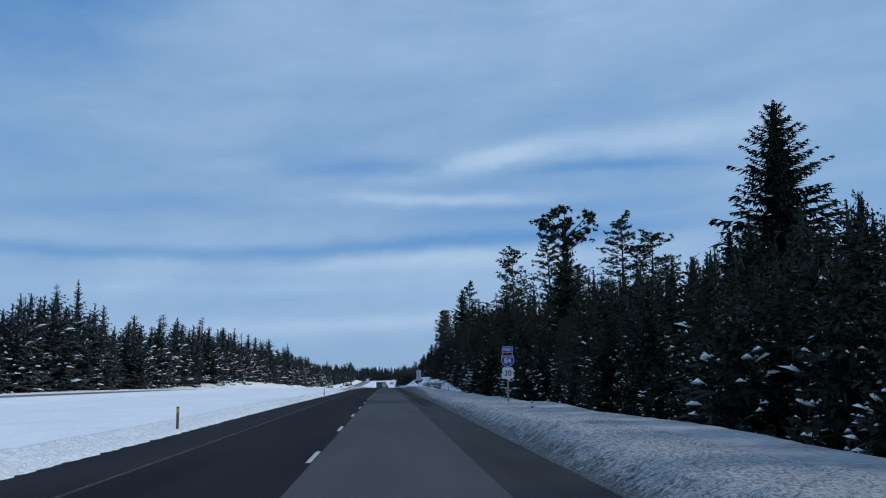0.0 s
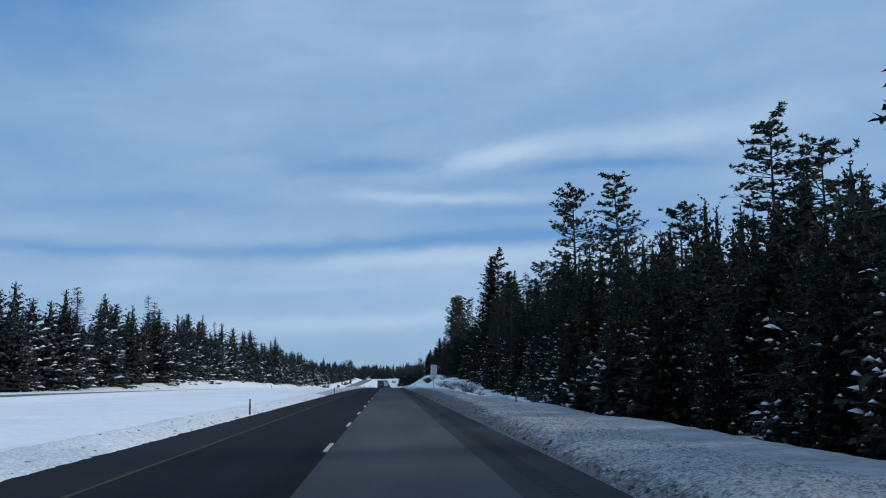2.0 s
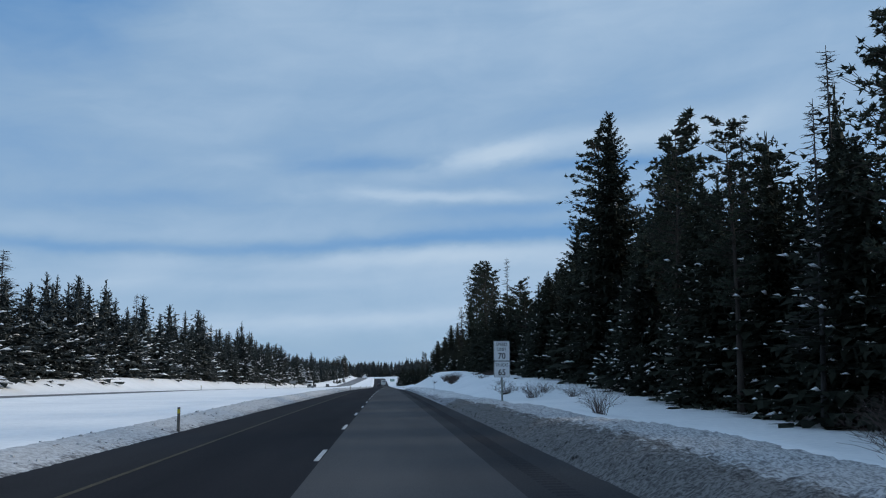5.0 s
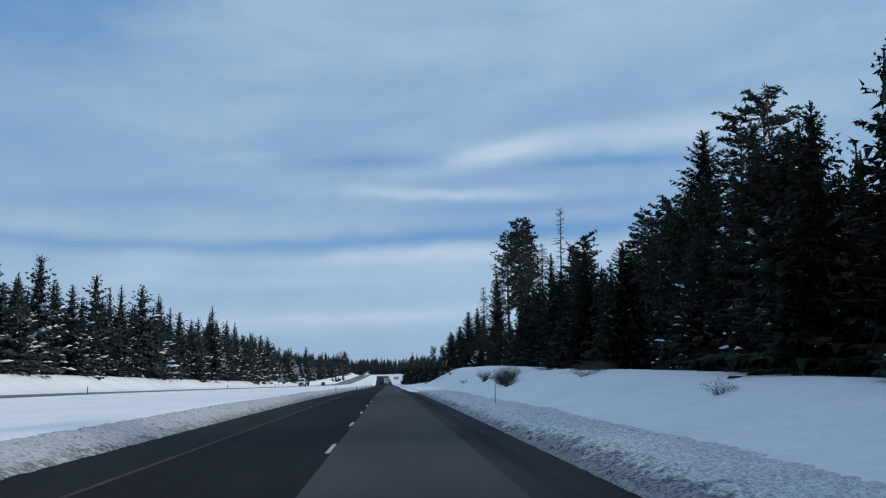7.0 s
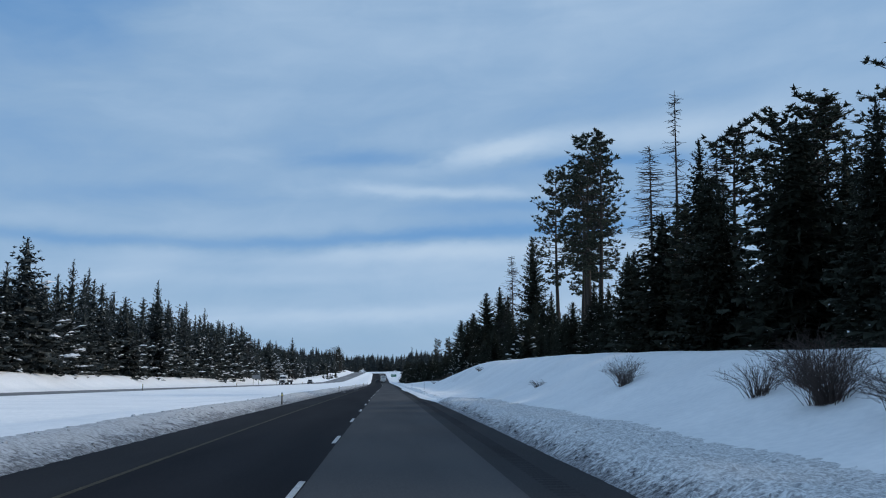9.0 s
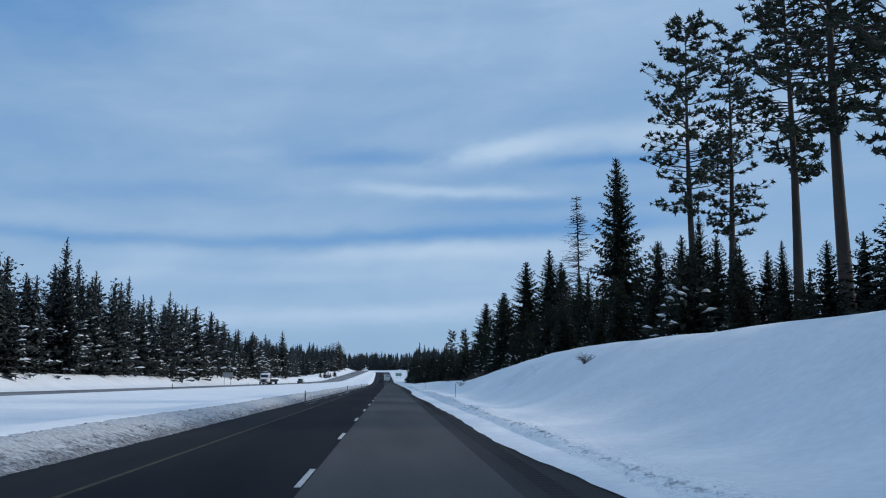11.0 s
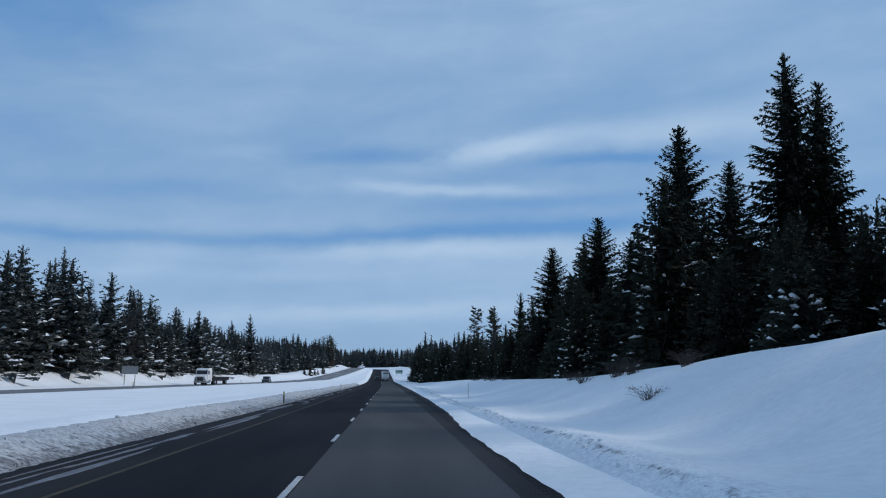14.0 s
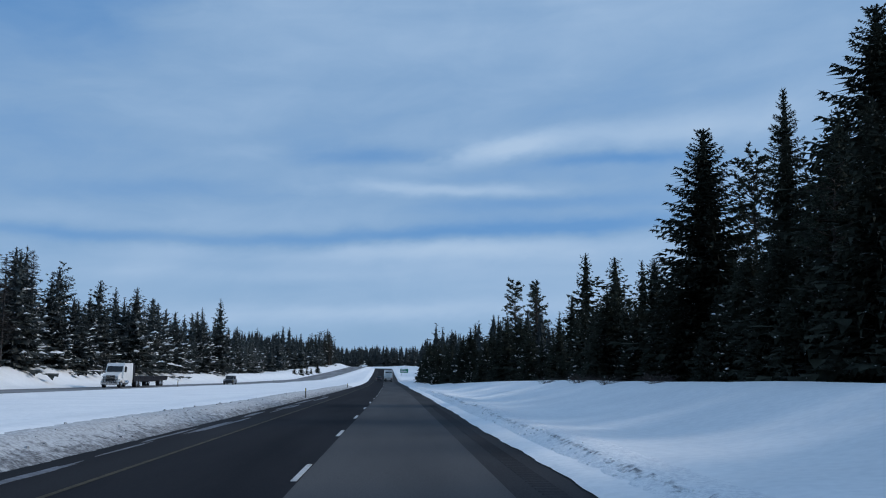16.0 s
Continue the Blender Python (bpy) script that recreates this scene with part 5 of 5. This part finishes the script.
def delineator(x, y, top, label, mat=M_DELIN, r=0.045):
    g = ground_at(x, y)
    ob = thing("delineator_post", (x, y, g - 0.3), prng.uniform(-8, 8), label, "marker post", "marker posts along the road")
    h = top + 0.3
    part("post", Build().box((0, 0, h / 2), (r * 2.2, r * 1.0, h), 0.012).mesh("post"), mat, ob)
    if r > 0.03:
        part("reflector", Build().box((0, -r * 0.62, h - 0.14), (r * 1.9, 0.012, 0.14), 0.004).mesh("reflector"), M_YELLOW_SHEET if x < 0 else M_SIGN_WHITE, ob)
    return ob


for x, y in ((-7.5, 33.5), (-7.2, 105.5), (-7.2, 178), (-7.2, 324.5), (-7.2, 397.5), (-7.2, 470.5), (-7.3, 543.5), (-7.6, 617)):
    delineator(x, y, 0.84, "brown plastic delineator post standing in the median snowbank")
for x, y in ((5.4, 254.1), (5.3, 399.4), (5.6, 475.5)):
    delineator(x, y, 1.15, "thin dark snow stake beside the shoulder", M_SIGN_BLACK, 0.015)
delineator(7.6, 113.5, 0.75, "dark delineator post with a white head in roadside snow")
for x, y in ((6.2, 39),):
    delineator(x, y, 0.35, "short delineator post half buried in snow")
for y in (300, 380, 452, 520, 600, 640, 690):
    delineator(float(opp_u(y)) + 5.7 + float(bend(y)), y, 0.8, "delineator post beside the far carriageway")


# ---- bare shrubs ----
def shrub(seed, x, y, h, w, stems=34, group="bare shrubs in the snow"):
    """Thin stems that fan out of the snow and arch outwards."""
    rng = random.Random(seed)
    ob = thing("bare_shrub", (x, y, ground_at(x, y) - 0.08), label="leafless reddish-brown shrub poking out of deep snow", category="shrub", group=group)
    b = Build()
    for i in range(int(stems * 1.9)):
        a = rng.uniform(0, 6.283)
        out = Vector((math.cos(a), math.sin(a), 0))
        lean = rng.random() ** 0.6
        top = h * rng.uniform(0.45, 1.0) * (1.05 - 0.45 * lean)
        reach = 0.62 * w * lean
        p = out * 0.16 * w * rng.random() + Vector((rng.gauss(0, 0.05), rng.gauss(0, 0.05), 0)) * w
        last, r = p, 0.0095
        curl = rng.uniform(0.1, 0.7)
        pts = []
        for k in range(1, 5):
            g = k / 4
            q = p + out * reach * g ** (1.0 + curl) + UP * top * (1 - (1 - g) ** (1.2 + 0.8 * lean)) + Vector((rng.gauss(0, 0.03), rng.gauss(0, 0.03), 0)) * h
            b.tube(last, q, r, r * 0.72, 3, False)
            last, r = q, r * 0.72
            pts.append(q)
        for k in range(rng.choice((1, 2, 3, 4))):
            q = pts[rng.randrange(3)].lerp(pts[3], rng.uniform(0, 0.6))
            v = out * rng.uniform(-0.2, 0.9) + Vector((rng.gauss(0, 0.4), rng.gauss(0, 0.4), rng.uniform(0.3, 1.0)))
            b.tube(q, q + v * h * rng.uniform(0.10, 0.28), 0.005, 0.002, 3, False)
    part("twigwork", b.mesh("twigwork"), M_TWIG, ob)
    return ob


for i, (x, y, h, w, n) in enumerate(((8.6, 184, 1.5, 1.6, 40), (8.8, 161, 2.1, 2.2, 90), (9.4, 156, 1.2, 1.6, 40), (9.6, 139, 1.0, 1.8, 40), (11.5, 130, 1.5, 1.5, 60), (9.0, 217, 1.35, 1.7, 46), (9.4, 206, 1.3, 1.8, 46), (11.0, 211, 1.1, 2.0, 36), (11.5, 203, 1.0, 1.8, 36),
                                     (9.8, 301.5, 1.5, 1.6, 70), (9.5, 283, 1.7, 2.0, 130), (9.4, 279.5, 1.3, 2.0, 80), (10.4, 285.5, 1.6, 2.2, 90), (9.6, 287, 1.2, 1.8, 50), (9.0, 319, 0.6, 1.2, 24), (11.0, 373.6, 0.8, 1.2, 34), (13.6, 426, 0.8, 1.4, 26),
                                     (11.0, 461, 0.9, 1.3, 40), (11.9, 456.5, 1.1, 1.5, 50), (12.3, 455, 1.2, 1.3, 44), (12.2, 446, 1.0, 1.4, 40), (9.0, 440.4, 0.7, 1.3, 26), (12.0, 469, 0.8, 1.6, 34), (12.4, 520, 0.7, 1.8, 34), (12.8, 530, 0.8, 2.0, 40), (13.0, 512, 0.7, 1.8, 34), (12.2, 540, 0.7, 1.6, 30), (12.0, 262, 0.7, 2.2, 30), (11.0, 236, 0.7, 1.2, 22), (13.5, 264, 0.8, 2.2, 46), (13.6, 267.5, 0.8, 2.4, 46), (13.4, 271, 0.6, 1.6, 28), (13.5, 286, 0.6, 1.8, 28))):
    shrub(300 + i, x, y, h, w, n)


# ---- vehicles ----
def wheel(parent, x, y, r, w):
    t = part("wheel", Build().tube((x - w / 2, y, r), (x + w / 2, y, r), r, r, 18).mesh("wheel"), M_RUBBER, parent)
    part("rim", Build().tube((x - w / 2 - 0.012, y, r), (x + w / 2 + 0.012, y, r), r * 0.55, r * 0.55, 12).mesh("rim"), M_CHROME, t)
    return t


def flatbed_truck(x, y, z, turn):
    """A road tractor with an empty flat deck, driving towards the camera: its front is at local -y."""
    ob = thing("flatbed_truck", (x, y, z), turn, "white flatbed truck with dark empty deck on the far carriageway", "truck")
    hood = [(-4.1, 0.65), (-4.15, 1.55), (-3.95, 1.75), (-2.55, 2.05), (-2.55, 0.65)]
    part("hood", Build().side(hood, -0.98, 0.98).mesh("hood"), M_WHITE_PAINT, ob)
    cab = [(-2.55, 0.65), (-2.55, 2.05), (-2.15, 2.85), (-1.9, 3.2), (1.9, 3.3), (1.9, 0.65)]
    c = part("cab", Build().side(cab, -1.15, 1.15).mesh("cab"), M_WHITE_PAINT, ob)
    wind = [(-2.565, 2.10), (-2.185, 2.84), (-2.165, 2.83), (-2.545, 2.09)]
    part("windscreen", Build().side(wind, -1.02, 1.02).mesh("windscreen"), M_GLASS, c)
    for sx in (-1, 1):
        part("side_window", Build().side([(-2.05, 2.1), (-1.85, 2.8), (-1.0, 2.8), (-1.0, 2.1)], sx * 1.145, sx * 1.165).mesh("side_window"), M_GLASS, c)
        part("mirror", Build().box((sx * 1.42, -2.4, 2.35), (0.14, 0.18, 0.62), 0.03).box((sx * 1.28, -2.36, 2.6), (0.28, 0.04, 0.04)).box((sx * 1.28, -2.36, 2.1), (0.28, 0.04, 0.04)).mesh("mirror"), M_SIGN_BLACK, c)
        part("headlamp", Build().box((sx * 0.86, -4.12, 1.12), (0.30, 0.10, 0.24), 0.03).mesh("headlamp"), M_CHROME, ob)
        part("fender", Build().side([(-4.0, 0.75), (-3.9, 1.18), (-3.3, 1.32), (-2.75, 1.18), (-2.6, 0.75)], sx * 0.95, sx * 1.18).mesh("fender"), M_WHITE_PAINT, ob)
        part("fuel_tank", Build().tube((sx * 1.0, -1.9, 0.72), (sx * 1.0, -0.3, 0.72), 0.32, 0.32, 12).mesh("fuel_tank"), M_CHROME, ob)
    g = part("grille", Build().box((0, -4.16, 1.2), (1.2, 0.06, 0.85), 0.03).mesh("grille"), M_SIGN_BLACK, ob)
    for k in range(5):
        part("slat", Build().box((0, -4.20, 0.88 + 0.16 * k), (1.14, 0.03, 0.035)).mesh("slat"), M_CHROME, g)
    part("bumper", Build().box((0, -4.3, 0.62), (2.35, 0.28, 0.40), 0.06).mesh("bumper"), M_CHROME, ob)
    guard = Build()
    for sx in (-0.8, -0.3, 0.3, 0.8):
        guard.box((sx, -4.42, 1.0), (0.06, 0.06, 0.9), 0.01)
    for dz in (0.7, 1.05, 1.42):
        guard.box((0, -4.42, dz), (1.9, 0.05, 0.05), 0.01)
    part("grille_guard", guard.mesh("grille_guard"), M_SIGN_BLACK, ob)
    part("headboard", Build().box((0, 2.5, 2.0), (2.35, 0.9, 2.05), 0.05).mesh("headboard"), M_DECK, ob, "dark steel rack behind the cab")
    part("frame_rail", Build().box((0, 9.0, 0.82), (1.0, 20.0, 0.3), 0.02).mesh("frame_rail"), M_DECK, ob)
    part("deck", Build().side([(2.2, 0.75), (2.2, 1.46), (5.0, 1.5), (20.9, 1.5), (20.9, 1.2), (20.4, 0.85), (6.0, 0.75)], -1.25, 1.25).mesh("deck"), M_DECK, ob)
    for k in range(18):
        part("stake_pocket", Build().box((1.28, 3.4 + 1.0 * k, 1.25), (0.05, 0.14, 0.24), 0.01).mesh("stake_pocket"), M_DECK, ob)
    for yy in (-3.3, 3.6, 4.95, 16.2, 17.5):
        for sx in (-1, 1):
            wheel(ob, sx * 1.02, yy, 0.51, 0.32 if yy < 0 else 0.55)
    return ob


ty = 593.0
flatbed_truck(float(opp_u(ty)) - 0.6, ty, float(road_z(ty) + opp_h(ty)) + 0.01, 0)


def box_trailer_truck(x, y, z, turn):
    ob = thing("box_truck", (x, y, z), turn, "white box trailer truck seen from behind on the road", "truck")
    b = part("trailer_box", Build().box((0, 7.0, 2.55), (2.6, 13.4, 2.75), 0.05).mesh("trailer_box"), M_WHITE_PAINT, ob)
    for sx in (-0.64, 0.64):
        d = part("rear_door", Build().box((sx, 0.28, 2.5), (1.20, 0.05, 2.45), 0.015).mesh("rear_door"), M_WHITE_PAINT, b)
        part("lock_bar", Build().tube((sx * 0.35, 0.24, 1.3), (sx * 0.35, 0.24, 3.7), 0.025, 0.025, 6).mesh("lock_bar"), M_GALV, d)
    part("header_band", Build().box((0, 0.26, 3.25), (2.3, 0.05, 0.42), 0.01).mesh("header_band"), M_DARK_PAINT, b, "dark band across the rear doors")
    part("bumper_bar", Build().box((0, 0.32, 0.62), (2.4, 0.12, 0.14), 0.02).box((-0.7, 0.4, 0.9), (0.1, 0.1, 0.6)).box((0.7, 0.4, 0.9), (0.1, 0.1, 0.6)).mesh("bumper_bar"), M_GALV, ob)
    for sx in (-1.05, 1.05):
        part("tail_lamp", Build().box((sx, 0.24, 1.08), (0.30, 0.05, 0.14), 0.015).mesh("tail_lamp"), M_RED_LAMP, ob)
        part("mud_flap", Build().box((sx * 0.88, 0.9, 0.55), (0.6, 0.02, 0.75)).mesh("mud_flap"), M_SIGN_BLACK, ob)
        for yy in (1.8, 3.1, 15.5):
            wheel(ob, sx * 0.92, yy, 0.51, 0.55)
    part("cab", Build().side([(14.2, 0.6), (14.2, 3.6), (15.6, 3.5), (16.3, 2.2), (17.6, 1.9), (17.7, 0.6)], -1.2, 1.2).mesh("cab"), M_WHITE_PAINT, ob)
    return ob


vy = 787.0
box_trailer_truck(float(bend(vy)) + 0.1, vy, float(road_z(vy)) + 0.01, 2.0)


def passenger_car(x, y, z, turn, label, tall=1.75, name="dark_suv", length=4.7):
    ob = thing(name, (x, y, z), turn, label, "car")
    L = length / 2
    body = [(-L, 0.32), (-L - 0.02, 0.85), (-L + 0.15, 1.0), (L - 1.15, 1.08), (L - 0.1, 0.92), (L, 0.7), (L, 0.32)]
    part("body", Build().side(body, -0.92, 0.92).mesh("body"), M_DARK_PAINT, ob)
    c = part("cabin", Build().side([(-L + 0.12, 0.98), (-L + 0.40, tall - 0.08), (-L + 0.8, tall), (0.35, tall), (L - 1.25, 1.06)], -0.78, 0.78).mesh("cabin"), M_DARK_PAINT, ob)
    part("rear_window", Build().side([(-L + 0.14, 1.08), (-L + 0.36, tall - 0.16), (-L + 0.34, tall - 0.16), (-L + 0.11, 1.08)], -0.66, 0.66).mesh("rear_window"), M_GLASS, c)
    part("windscreen", Build().side([(L - 1.34, 1.14), (0.42, tall - 0.06), (0.46, tall - 0.06), (L - 1.30, 1.14)], -0.68, 0.68).mesh("windscreen"), M_GLASS, c)
    for sx in (-1, 1):
        part("side_window", Build().side([(-L + 0.55, 1.1), (-L + 0.75, tall - 0.12), (0.3, tall - 0.12), (0.75, 1.1)], sx * 0.775, sx * 0.79).mesh("side_window"), M_GLASS, c)
        part("tail_lamp", Build().box((sx * 0.78, -L - 0.01, 0.85), (0.22, 0.05, 0.20), 0.02).mesh("tail_lamp"), M_RED_LAMP, ob)
        part("headlamp", Build().box((sx * 0.70, L - 0.04, 0.76), (0.34, 0.08, 0.16), 0.02).mesh("headlamp"), M_CHROME, ob)
        for yy in (-L + 0.85, L - 0.85):
            wheel(ob, sx * 0.82, yy, 0.35, 0.24)
    return ob


vy = 800.0
passenger_car(float(bend(vy)) - 3.4, vy, float(road_z(vy)) + 0.01, 2.0, "dark car in the passing lane far ahead")
vy = 650.0
passenger_car(float(opp_u(vy)) + 2.6, vy, float(road_z(vy) + opp_h(vy)) + 0.01, 180, "dark oncoming SUV on the far carriageway")
